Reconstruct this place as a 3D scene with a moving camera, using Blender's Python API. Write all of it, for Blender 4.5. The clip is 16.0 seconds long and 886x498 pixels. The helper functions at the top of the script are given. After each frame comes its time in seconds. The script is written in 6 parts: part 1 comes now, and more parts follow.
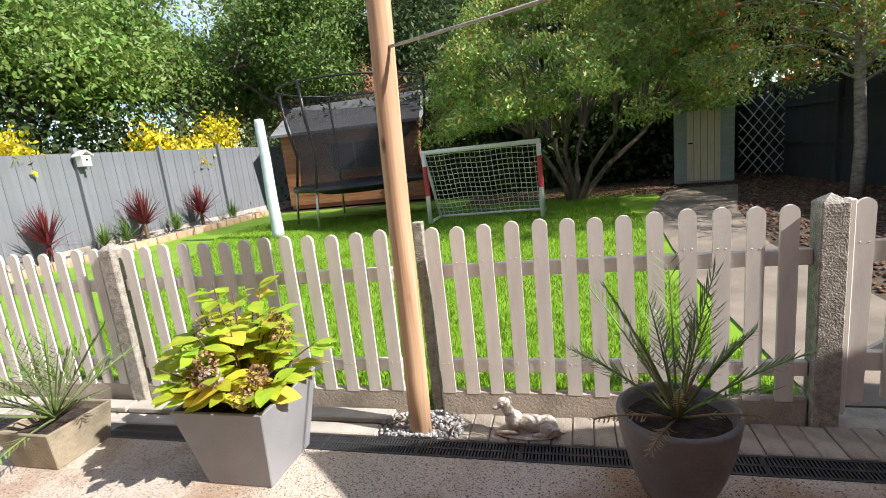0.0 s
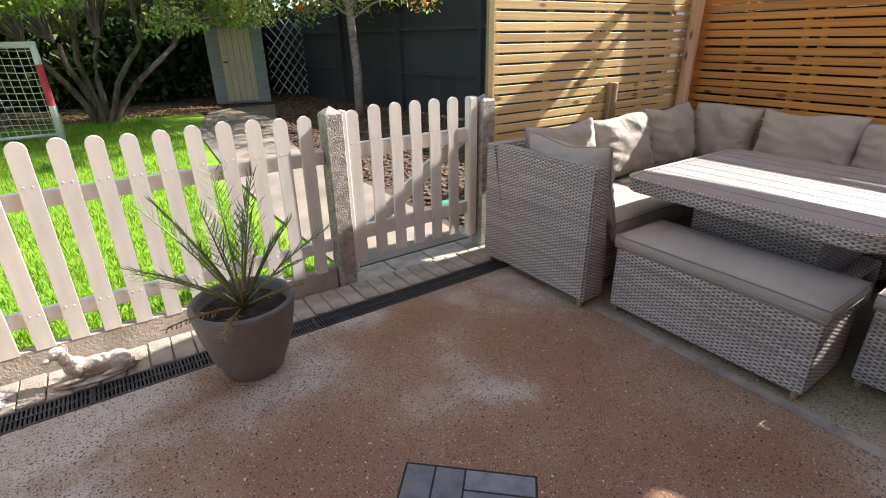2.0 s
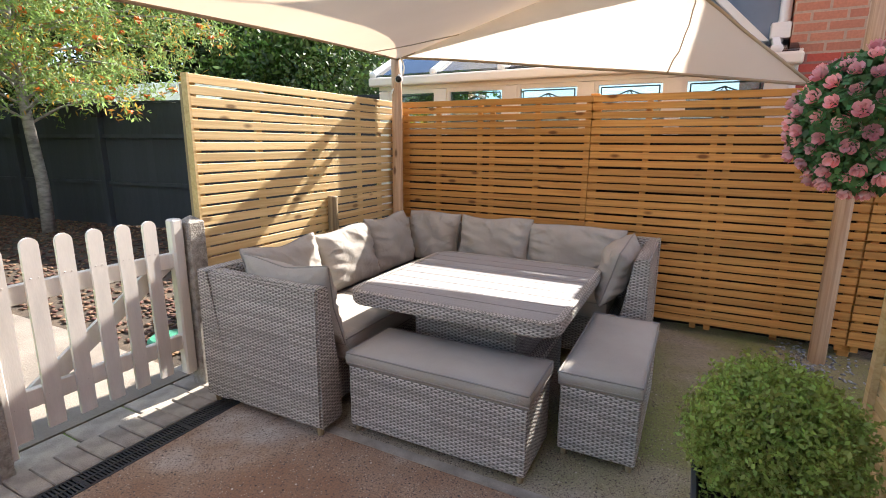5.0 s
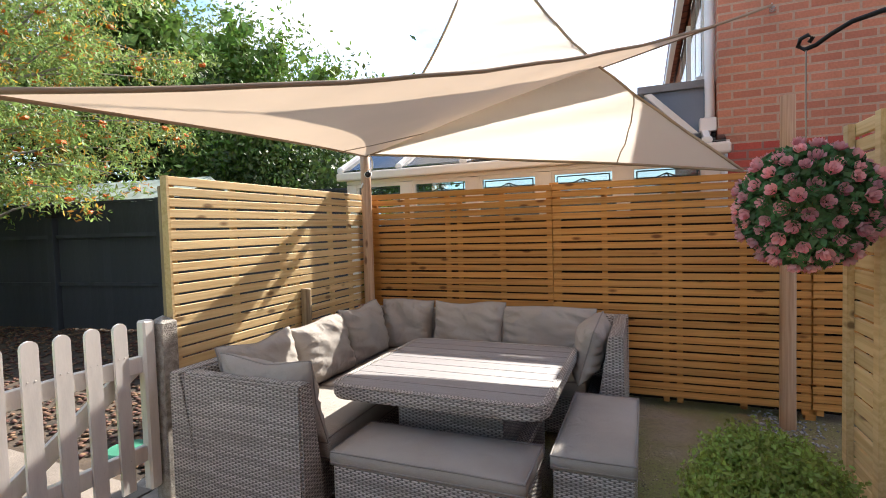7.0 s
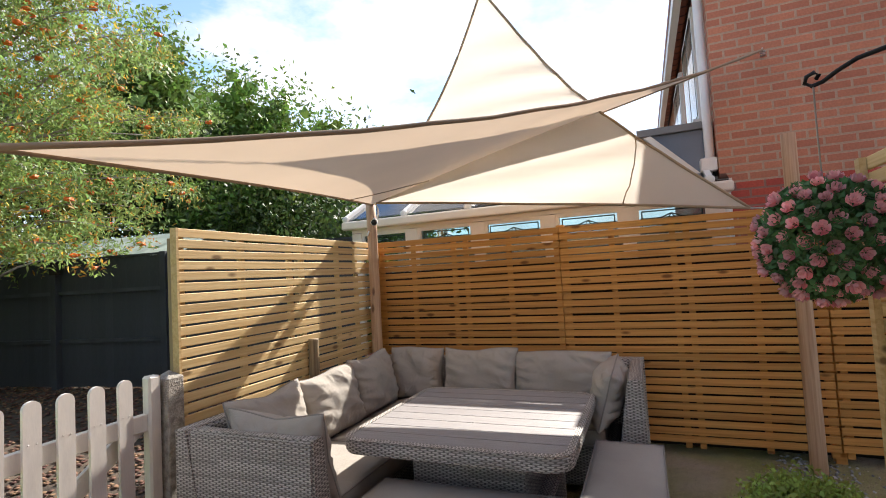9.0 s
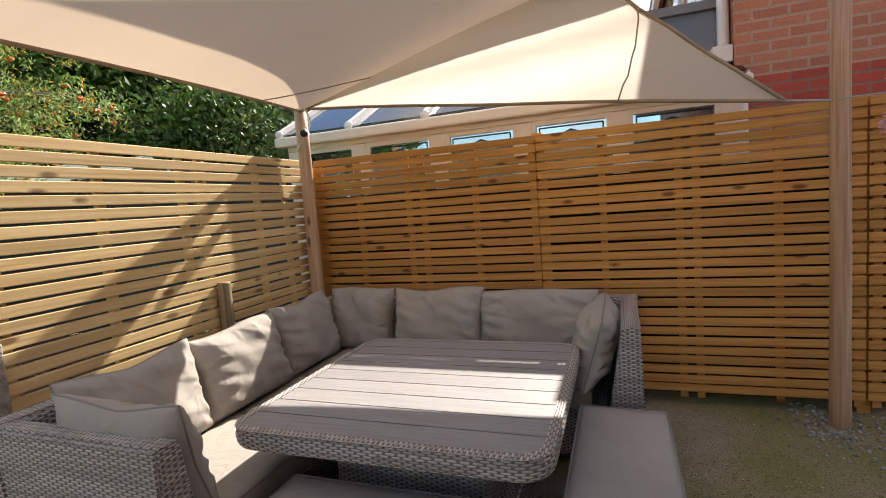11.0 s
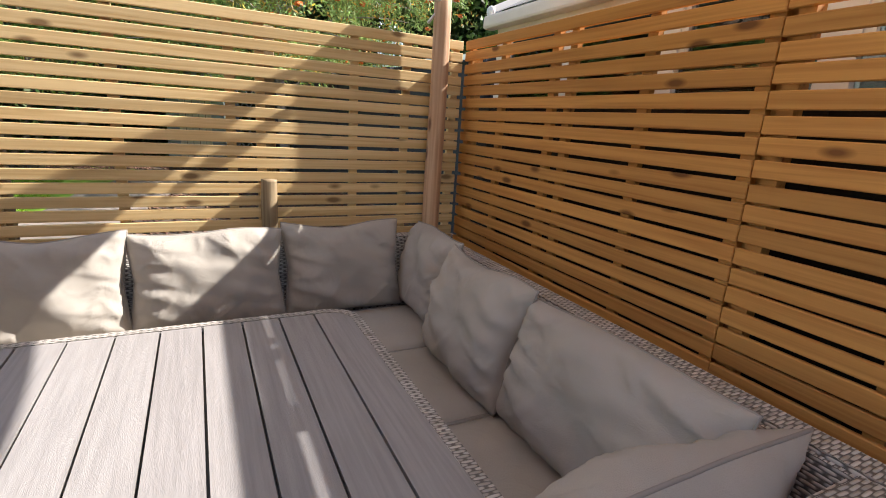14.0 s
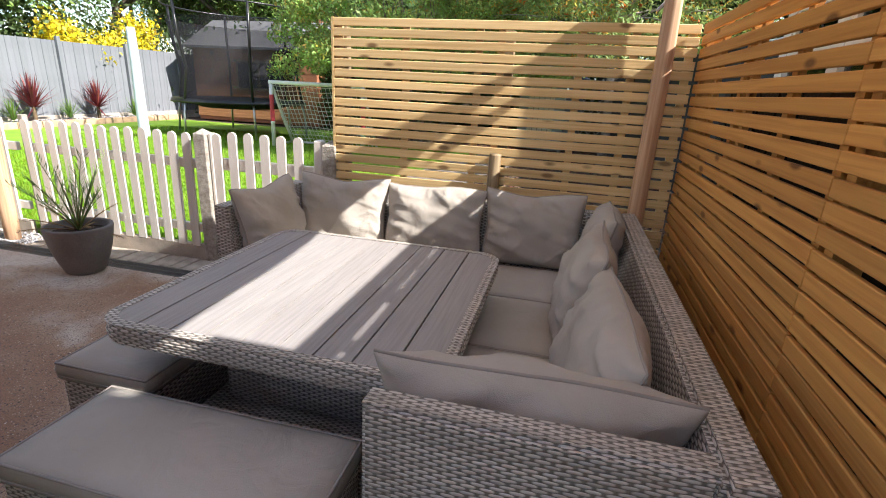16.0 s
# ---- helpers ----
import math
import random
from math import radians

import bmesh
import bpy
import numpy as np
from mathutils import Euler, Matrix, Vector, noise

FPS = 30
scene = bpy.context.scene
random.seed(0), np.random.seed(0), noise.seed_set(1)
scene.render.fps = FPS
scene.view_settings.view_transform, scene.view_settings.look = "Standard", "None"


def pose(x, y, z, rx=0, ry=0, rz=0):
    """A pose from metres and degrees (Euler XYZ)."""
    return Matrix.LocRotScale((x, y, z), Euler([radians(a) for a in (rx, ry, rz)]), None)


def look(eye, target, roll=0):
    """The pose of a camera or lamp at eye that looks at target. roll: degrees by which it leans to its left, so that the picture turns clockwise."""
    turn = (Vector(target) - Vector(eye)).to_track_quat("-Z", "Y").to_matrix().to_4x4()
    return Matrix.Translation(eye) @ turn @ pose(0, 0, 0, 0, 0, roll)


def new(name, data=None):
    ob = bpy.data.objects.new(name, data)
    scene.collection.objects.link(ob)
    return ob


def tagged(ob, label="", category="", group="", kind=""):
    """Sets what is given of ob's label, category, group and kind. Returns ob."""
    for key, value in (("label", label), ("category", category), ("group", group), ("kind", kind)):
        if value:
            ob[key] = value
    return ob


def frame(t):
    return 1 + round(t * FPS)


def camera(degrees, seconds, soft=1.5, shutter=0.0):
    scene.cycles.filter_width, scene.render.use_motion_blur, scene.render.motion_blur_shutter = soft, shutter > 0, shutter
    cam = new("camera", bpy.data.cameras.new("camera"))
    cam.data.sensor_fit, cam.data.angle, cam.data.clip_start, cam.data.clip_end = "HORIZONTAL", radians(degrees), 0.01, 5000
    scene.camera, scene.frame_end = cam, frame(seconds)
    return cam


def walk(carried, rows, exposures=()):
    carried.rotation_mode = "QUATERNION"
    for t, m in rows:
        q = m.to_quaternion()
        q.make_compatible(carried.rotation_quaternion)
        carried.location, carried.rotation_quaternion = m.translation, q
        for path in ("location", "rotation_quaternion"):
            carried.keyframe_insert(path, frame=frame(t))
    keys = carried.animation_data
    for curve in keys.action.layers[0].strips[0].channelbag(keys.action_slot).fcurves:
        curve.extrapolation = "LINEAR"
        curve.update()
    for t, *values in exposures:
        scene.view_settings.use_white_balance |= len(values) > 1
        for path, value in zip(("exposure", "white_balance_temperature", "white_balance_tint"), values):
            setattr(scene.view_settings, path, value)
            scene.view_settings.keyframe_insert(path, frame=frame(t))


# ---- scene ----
cam = camera(84.2, 16.0, soft=1.0)
PATH = [
    (0, (0.388, -0.1, 1.406), (-0.131, 1.791, 1.011), -6.2),
    (0.5, (0.373, -0.165, 1.418), (0.001, 1.722, 0.869), -4.6),
    (1, (0.346, -0.239, 1.428), (0.369, 1.629, 0.714), -3.8),
    (1.5, (0.339, -0.304, 1.394), (0.828, 1.479, 0.63), -1.9),
    (2, (0.406, -0.318, 1.389), (1.433, 1.205, 0.597), -0.9),
    (2.5, (0.443, -0.338, 1.399), (1.753, 0.941, 0.593), -3.1),
    (3, (0.452, -0.357, 1.409), (1.941, 0.755, 0.669), -2.9),
    (3.5, (0.479, -0.383, 1.426), (2.074, 0.696, 0.886), -2.4),
    (4, (0.577, -0.402, 1.435), (2.248, 0.61, 1.009), -1.4),
    (4.2, (0.621, -0.415, 1.436), (2.315, 0.562, 1.014), -0.5),
    (6.3, (0.636, -0.224, 1.548), (2.436, 0.562, 1.17), -0.8),
    (6.5, (0.599, -0.227, 1.544), (2.416, 0.545, 1.225), -1.1),
    (7, (0.528, -0.289, 1.501), (2.376, 0.472, 1.417), -1.7),
    (7.5, (0.511, -0.285, 1.496), (2.359, 0.471, 1.604), -2.3),
    (8, (0.508, -0.284, 1.496), (2.349, 0.471, 1.698), -3.2),
    (8.2, (0.508, -0.284, 1.496), (2.346, 0.476, 1.708), -3.6),
    (10.3, (0.888, -0.097, 1.482), (2.738, 0.652, 1.35), -2.1),
    (10.5, (1.006, -0.114, 1.479), (2.851, 0.645, 1.335), -2.4),
    (11, (1.369, -0.082, 1.435), (3.24, 0.6, 1.25), -4.3),
    (11.5, (1.75, -0.084, 1.419), (3.642, 0.483, 1.108), -3.8),
    (12, (2.1, -0.082, 1.378), (3.888, 0.765, 1.08), -5.3),
    (12.5, (2.494, -0.12, 1.39), (4.263, 0.768, 1.1), -3.7),
    (13, (2.821, -0.246, 1.389), (4.472, 0.8, 0.966), -0.2),
    (13.5, (3.135, -0.302, 1.377), (4.377, 1.205, 0.946), 2.7),
    (14, (3.38, -0.437, 1.395), (4.256, 1.29, 0.894), 3.7),
    (14.5, (3.591, -0.658, 1.424), (4.008, 1.21, 0.844), 4.2),
    (15, (3.748, -0.859, 1.412), (3.88, 1.052, 0.839), 3.2),
    (15.5, (3.926, -0.948, 1.42), (3.889, 0.966, 0.841), 3.0),
    (16, (4.137, -0.99, 1.443), (3.701, 0.86, 0.82), 3.0),
]
walk(cam, [(t, look(eye, target, roll)) for t, eye, target, roll in PATH],
     exposures=[(t, s - 0.08, 6850 if t < 9 else 7200 if t < 13 else 6800, 12) for t, s in ((0.0, 1.1), (1.0, 1.15), (1.5, 1.15), (2.0, 1.7), (2.5, 2.0), (3.0, 2.05), (3.5, 2.1), (4.2, 2.05), (6.5, 1.75), (7.0, 1.55), (8.0, 1.25), (10.3, 1.38), (11.5, 1.28), (12.0, 1.52), (13.5, 1.5), (16.0, 1.65))])

# ---- sun, sky, exposure ----
SUN_AZ, SUN_EL = radians(-9.5), radians(40)          # azimuth measured from +x towards +y
SUN_DIR = Vector((math.cos(SUN_AZ) * math.cos(SUN_EL), math.sin(SUN_AZ) * math.cos(SUN_EL), math.sin(SUN_EL)))
world = bpy.data.worlds.new("sky")
scene.world = world
world.use_nodes = True
wt = world.node_tree
wt.nodes.clear()
sky = wt.nodes.new("ShaderNodeTexSky")
sky.sky_type, sky.sun_disc = "NISHITA", False
sky.sun_elevation, sky.sun_rotation = SUN_EL, math.pi / 2 - SUN_AZ
sky.air_density, sky.dust_density = 1.0, 0.15
sky.ozone_density = 3.0
tc = wt.nodes.new("ShaderNodeTexCoord")
cl = wt.nodes.new("ShaderNodeTexNoise")
cl.inputs["Scale"].default_value, cl.inputs["Detail"].default_value, cl.inputs["Roughness"].default_value = 3.2, 7, 0.6
mp = wt.nodes.new("ShaderNodeMapping")
mp.inputs["Scale"].default_value = (1, 1, 2.2)
mp.inputs["Location"].default_value = (0.3, 0.1, 0.2)
cr = wt.nodes.new("ShaderNodeValToRGB")
cr.color_ramp.elements[0].position, cr.color_ramp.elements[1].position = 0.46, 0.68
mixw = wt.nodes.new("ShaderNodeMix")
mixw.data_type = "RGBA"
mixw.inputs[7].default_value = (4.6, 4.55, 4.5, 1)
bgw = wt.nodes.new("ShaderNodeBackground")
bgw.inputs["Strength"].default_value = 0.13
ow = wt.nodes.new("ShaderNodeOutputWorld")
wt.links.new(tc.outputs["Generated"], mp.inputs[0])
wt.links.new(mp.outputs[0], cl.inputs["Vector"])
wt.links.new(cl.outputs["Fac"], cr.inputs[0])
wt.links.new(cr.outputs[0], mixw.inputs[0])
wt.links.new(sky.outputs[0], mixw.inputs[6])
wt.links.new(mixw.outputs[2], bgw.inputs[0])
wt.links.new(bgw.outputs[0], ow.inputs[0])
sun_data = bpy.data.lights.new("sun", "SUN")
sun_data.energy, sun_data.angle, sun_data.color = 4.4, radians(0.6), (1.0, 0.975, 0.945)
sun = new("sun", sun_data)
sun.matrix_world = look(SUN_DIR * 30, (0, 0, 0))

# ---- materials ----


def mat(name, col, rough=0.7, var=0.25, scale=8.0, fine=90.0, bump=0.15, col2=None, metal=0.0, stretch=(1, 1, 1), island=False, obj_var=0.0, trans=0.0, uv=False, spec=0.5):
    """A painted or natural surface: two scales of colour variation, fine relief, and some change from piece to piece."""
    m = bpy.data.materials.new(name)
    m.use_nodes = True
    nt = m.node_tree
    n, l = nt.nodes, nt.links
    b = n["Principled BSDF"]
    b.inputs["Roughness"].default_value, b.inputs["Metallic"].default_value = rough, metal
    b.inputs["Specular IOR Level"].default_value = spec
    co = n.new("ShaderNodeTexCoord")
    mpn = n.new("ShaderNodeMapping")
    mpn.inputs["Scale"].default_value = stretch
    l.new(co.outputs["UV" if uv else "Object"], mpn.inputs[0])
    big, small = n.new("ShaderNodeTexNoise"), n.new("ShaderNodeTexNoise")
    big.inputs["Scale"].default_value, big.inputs["Detail"].default_value = scale, 6
    small.inputs["Scale"].default_value, small.inputs["Detail"].default_value = fine, 3
    l.new(mpn.outputs[0], big.inputs["Vector"])
    l.new(mpn.outputs[0], small.inputs["Vector"])
    c2 = col2 or tuple(c * (1 - 1.4 * var) for c in col)
    ramp = n.new("ShaderNodeValToRGB")
    ramp.color_ramp.elements[0].color, ramp.color_ramp.elements[1].color = (*c2, 1), (*col, 1)
    ramp.color_ramp.elements[0].position, ramp.color_ramp.elements[1].position = 0.3, 0.62
    l.new(big.outputs["Fac"], ramp.inputs[0])
    hsv = n.new("ShaderNodeHueSaturation")
    l.new(ramp.outputs[0], hsv.inputs["Color"])
    val = n.new("ShaderNodeMath")
    val.operation = "MULTIPLY_ADD"
    val.inputs[1].default_value, val.inputs[2].default_value = var, 1 - var / 2
    l.new(small.outputs["Fac"], val.inputs[0])
    last = val.outputs[0]
    if island or obj_var:
        src = n.new("ShaderNodeNewGeometry").outputs["Random Per Island"] if island else n.new("ShaderNodeObjectInfo").outputs["Random"]
        k = n.new("ShaderNodeMath")
        k.operation = "MULTIPLY_ADD"
        amount = obj_var or 0.5
        k.inputs[1].default_value, k.inputs[2].default_value = amount, 1 - amount / 2
        l.new(src, k.inputs[0])
        mul = n.new("ShaderNodeMath")
        mul.operation = "MULTIPLY"
        l.new(last, mul.inputs[0])
        l.new(k.outputs[0], mul.inputs[1])
        last = mul.outputs[0]
        hue = n.new("ShaderNodeMath")
        hue.operation = "MULTIPLY_ADD"
        hue.inputs[1].default_value, hue.inputs[2].default_value = (0.05, 0.475) if island else (0.015, 0.4925)
        l.new(src, hue.inputs[0])
        l.new(hue.outputs[0], hsv.inputs["Hue"])
    l.new(last, hsv.inputs["Value"])
    l.new(hsv.outputs[0], b.inputs["Base Color"])
    if bump:
        bp = n.new("ShaderNodeBump")
        bp.inputs["Strength"].default_value, bp.inputs["Distance"].default_value = bump, 0.01
        l.new(small.outputs["Fac"], bp.inputs["Height"])
        l.new(bp.outputs[0], b.inputs["Normal"])
    if trans:
        out = n["Material Output"]
        tr = n.new("ShaderNodeBsdfTranslucent")
        mx = n.new("ShaderNodeMixShader")
        mx.inputs[0].default_value = trans
        l.new(hsv.outputs[0], tr.inputs[0])
        l.new(b.outputs[0], mx.inputs[1])
        l.new(tr.outputs[0], mx.inputs[2])
        l.new(mx.outputs[0], out.inputs[0])
    return m


def wood(name, col, dark, obj_var=0.35, along=0, knots=True, rough=0.65):
    """Timber with grain along one axis and scattered knots."""
    m = bpy.data.materials.new(name)
    m.use_nodes = True
    nt = m.node_tree
    n, l = nt.nodes, nt.links
    b = n["Principled BSDF"]
    b.inputs["Roughness"].default_value = rough
    b.inputs["Specular IOR Level"].default_value = 0.3
    co, oi = n.new("ShaderNodeTexCoord"), n.new("ShaderNodeObjectInfo")
    off = n.new("ShaderNodeVectorMath")
    off.operation = "MULTIPLY_ADD"
    off.inputs[1].default_value = (37, 61, 23)
    l.new(oi.outputs["Random"], off.inputs[0])
    l.new(co.outputs["Object"], off.inputs[2])
    mpn = n.new("ShaderNodeMapping")
    mpn.inputs["Scale"].default_value = tuple(0.7 if i == along else 26 for i in range(3))
    l.new(off.outputs[0], mpn.inputs[0])
    g = n.new("ShaderNodeTexNoise")
    g.inputs["Scale"].default_value, g.inputs["Detail"].default_value, g.inputs["Distortion"].default_value = 2.0, 5, 0.6
    l.new(mpn.outputs[0], g.inputs["Vector"])
    ramp = n.new("ShaderNodeValToRGB")
    ramp.color_ramp.elements[0].color, ramp.color_ramp.elements[1].color = (*dark, 1), (*col, 1)
    ramp.color_ramp.elements[0].position, ramp.color_ramp.elements[1].position = 0.28, 0.6
    l.new(g.outputs["Fac"], ramp.inputs[0])
    colour = ramp.outputs[0]
    if knots:
        mk = n.new("ShaderNodeMapping")
        mk.inputs["Scale"].default_value = tuple(4.2 if i == along else 11 for i in range(3))
        l.new(off.outputs[0], mk.inputs[0])
        vo = n.new("ShaderNodeTexVoronoi")
        vo.inputs["Scale"].default_value = 1.0
        l.new(mk.outputs[0], vo.inputs["Vector"])
        kr = n.new("ShaderNodeValToRGB")
        kr.color_ramp.elements[0].color, kr.color_ramp.elements[1].color = (0.9, 0.9, 0.9, 1), (0, 0, 0, 1)
        kr.color_ramp.elements[0].position, kr.color_ramp.elements[1].position = 0.11, 0.22
        l.new(vo.outputs["Distance"], kr.inputs[0])
        mixk = n.new("ShaderNodeMix")
        mixk.data_type = "RGBA"
        mixk.inputs[7].default_value = (dark[0] * 0.35, dark[1] * 0.3, dark[2] * 0.3, 1)
        few = n.new("ShaderNodeSeparateColor")
        l.new(vo.outputs["Color"], few.inputs[0])
        pick = n.new("ShaderNodeMath")
        pick.operation = "GREATER_THAN"
        pick.inputs[1].default_value = 0.62
        l.new(few.outputs[0], pick.inputs[0])
        gate = n.new("ShaderNodeMath")
        gate.operation = "MULTIPLY"
        l.new(kr.outputs[0], gate.inputs[0])
        l.new(pick.outputs[0], gate.inputs[1])
        l.new(gate.outputs[0], mixk.inputs[0])
        l.new(colour, mixk.inputs[6])
        colour = mixk.outputs[2]
    hsv = n.new("ShaderNodeHueSaturation")
    k = n.new("ShaderNodeMath")
    k.operation = "MULTIPLY_ADD"
    k.inputs[1].default_value, k.inputs[2].default_value = obj_var, 1 - obj_var / 2
    l.new(oi.outputs["Random"], k.inputs[0])
    l.new(k.outputs[0], hsv.inputs["Value"])
    l.new(colour, hsv.inputs["Color"])
    l.new(hsv.outputs[0], b.inputs["Base Color"])
    bp = n.new("ShaderNodeBump")
    bp.inputs["Strength"].default_value, bp.inputs["Distance"].default_value = 0.25, 0.004
    l.new(g.outputs["Fac"], bp.inputs["Height"])
    l.new(bp.outputs[0], b.inputs["Normal"])
    return m


def blocks(name, c1, c2, mortar, w, h, gap, offset=0.5, bump=0.6, dist=0.006, rough=0.75, uvmap=True, smooth=0.2, grain=60):
    """Courses laid in the surface's own metres: brickwork, woven strands, roof tiles."""
    m = bpy.data.materials.new(name)
    m.use_nodes = True
    nt = m.node_tree
    n, l = nt.nodes, nt.links
    b = n["Principled BSDF"]
    b.inputs["Roughness"].default_value = rough
    co = n.new("ShaderNodeTexCoord")
    br = n.new("ShaderNodeTexBrick")
    br.offset, br.squash = offset, 1.0
    br.inputs["Scale"].default_value = 1.0
    br.inputs["Color1"].default_value, br.inputs["Color2"].default_value, br.inputs["Mortar"].default_value = (*c1, 1), (*c2, 1), (*mortar, 1)
    br.inputs["Brick Width"].default_value, br.inputs["Row Height"].default_value = w, h
    br.inputs["Mortar Size"].default_value, br.inputs["Mortar Smooth"].default_value = gap, smooth
    l.new(co.outputs["UV"], br.inputs["Vector"])
    nz = n.new("ShaderNodeTexNoise")
    nz.inputs["Scale"].default_value, nz.inputs["Detail"].default_value = grain, 5
    l.new(co.outputs["Object"], nz.inputs["Vector"])
    big = n.new("ShaderNodeTexNoise")
    big.inputs["Scale"].default_value, big.inputs["Detail"].default_value = 2.5, 4
    l.new(co.outputs["Object"], big.inputs["Vector"])
    add = n.new("ShaderNodeMath")
    l.new(nz.outputs["Fac"], add.inputs[0])
    l.new(big.outputs["Fac"], add.inputs[1])
    sc = n.new("ShaderNodeMath")
    sc.operation = "MULTIPLY_ADD"
    sc.inputs[1].default_value, sc.inputs[2].default_value = 0.5, 0.5
    l.new(add.outputs[0], sc.inputs[0])
    hsv = n.new("ShaderNodeHueSaturation")
    l.new(sc.outputs[0], hsv.inputs["Value"])
    l.new(br.outputs["Color"], hsv.inputs["Color"])
    l.new(hsv.outputs[0], b.inputs["Base Color"])
    inv = n.new("ShaderNodeMath")
    inv.operation = "SUBTRACT"
    inv.inputs[0].default_value = 1.0
    l.new(br.outputs["Fac"], inv.inputs[1])
    bp = n.new("ShaderNodeBump")
    bp.inputs["Strength"].default_value, bp.inputs["Distance"].default_value = bump, dist
    l.new(inv.outputs[0], bp.inputs["Height"])
    l.new(bp.outputs[0], b.inputs["Normal"])
    return m


def concrete_mat(name, tint, heart=(1.65, 0.4, 0.0), reach=1.9):
    """Exposed-aggregate concrete: rusty and pale stains, pale and dark stone chips."""
    m = bpy.data.materials.new(name)
    m.use_nodes = True
    nt = m.node_tree
    n, l = nt.nodes, nt.links
    b = n["Principled BSDF"]
    b.inputs["Roughness"].default_value = 0.8
    co = n.new("ShaderNodeTexCoord")
    st = n.new("ShaderNodeTexNoise")
    st.inputs["Scale"].default_value, st.inputs["Detail"].default_value, st.inputs["Distortion"].default_value = 1.5, 8, 0.15
    l.new(co.outputs["Object"], st.inputs["Vector"])
    r = n.new("ShaderNodeValToRGB")
    e = r.color_ramp.elements
    e[0].position, e[0].color = 0.38, (*tint[0], 1)
    e[1].position, e[1].color = 0.62, (*tint[1], 1)
    mid = e.new(0.5)
    mid.color = (*tint[2], 1)
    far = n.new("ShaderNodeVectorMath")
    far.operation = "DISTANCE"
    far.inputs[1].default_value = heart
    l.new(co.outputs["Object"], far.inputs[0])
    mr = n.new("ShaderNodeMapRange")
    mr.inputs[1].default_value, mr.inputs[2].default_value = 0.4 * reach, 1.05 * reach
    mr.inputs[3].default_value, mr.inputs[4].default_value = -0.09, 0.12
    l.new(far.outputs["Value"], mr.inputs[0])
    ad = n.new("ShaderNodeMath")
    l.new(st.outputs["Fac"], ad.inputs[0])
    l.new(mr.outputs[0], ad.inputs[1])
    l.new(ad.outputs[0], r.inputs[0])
    colour = r.outputs[0]
    for size, lo, pick, c in ((40, 0.20, 0.93, (0.60, 0.52, 0.42)), (34, 0.17, 0.80, (0.03, 0.025, 0.025)), (95, 0.28, 0.78, (0.50, 0.40, 0.30)), (75, 0.30, 0.62, (0.085, 0.06, 0.048)), (150, 0.38, 0.45, (0.15, 0.10, 0.075))):
        vo = n.new("ShaderNodeTexVoronoi")
        vo.inputs["Scale"].default_value = size
        l.new(co.outputs["Object"], vo.inputs["Vector"])
        a = n.new("ShaderNodeMath")
        a.operation = "LESS_THAN"
        a.inputs[1].default_value = lo
        l.new(vo.outputs["Distance"], a.inputs[0])
        sep = n.new("ShaderNodeSeparateColor")
        l.new(vo.outputs["Color"], sep.inputs[0])
        g = n.new("ShaderNodeMath")
        g.operation = "GREATER_THAN"
        g.inputs[1].default_value = pick
        l.new(sep.outputs[0], g.inputs[0])
        both = n.new("ShaderNodeMath")
        both.operation = "MULTIPLY"
        l.new(a.outputs[0], both.inputs[0])
        l.new(g.outputs[0], both.inputs[1])
        mx = n.new("ShaderNodeMix")
        mx.data_type = "RGBA"
        mx.inputs[7].default_value = (*c, 1)
        l.new(both.outputs[0], mx.inputs[0])
        l.new(colour, mx.inputs[6])
        colour = mx.outputs[2]
    gr = n.new("ShaderNodeTexNoise")
    gr.inputs["Scale"].default_value, gr.inputs["Detail"].default_value = 130, 4
    l.new(co.outputs["Object"], gr.inputs["Vector"])
    hs = n.new("ShaderNodeHueSaturation")
    k = n.new("ShaderNodeMath")
    k.operation = "MULTIPLY_ADD"
    k.inputs[1].default_value, k.inputs[2].default_value = 1.3, 0.36
    l.new(gr.outputs["Fac"], k.inputs[0])
    l.new(k.outputs[0], hs.inputs["Value"])
    l.new(colour, hs.inputs["Color"])
    l.new(hs.outputs[0], b.inputs["Base Color"])
    bp = n.new("ShaderNodeBump")
    bp.inputs["Strength"].default_value, bp.inputs["Distance"].default_value = 0.5, 0.004
    l.new(gr.outputs["Fac"], bp.inputs["Height"])
    l.new(bp.outputs[0], b.inputs["Normal"])
    return m


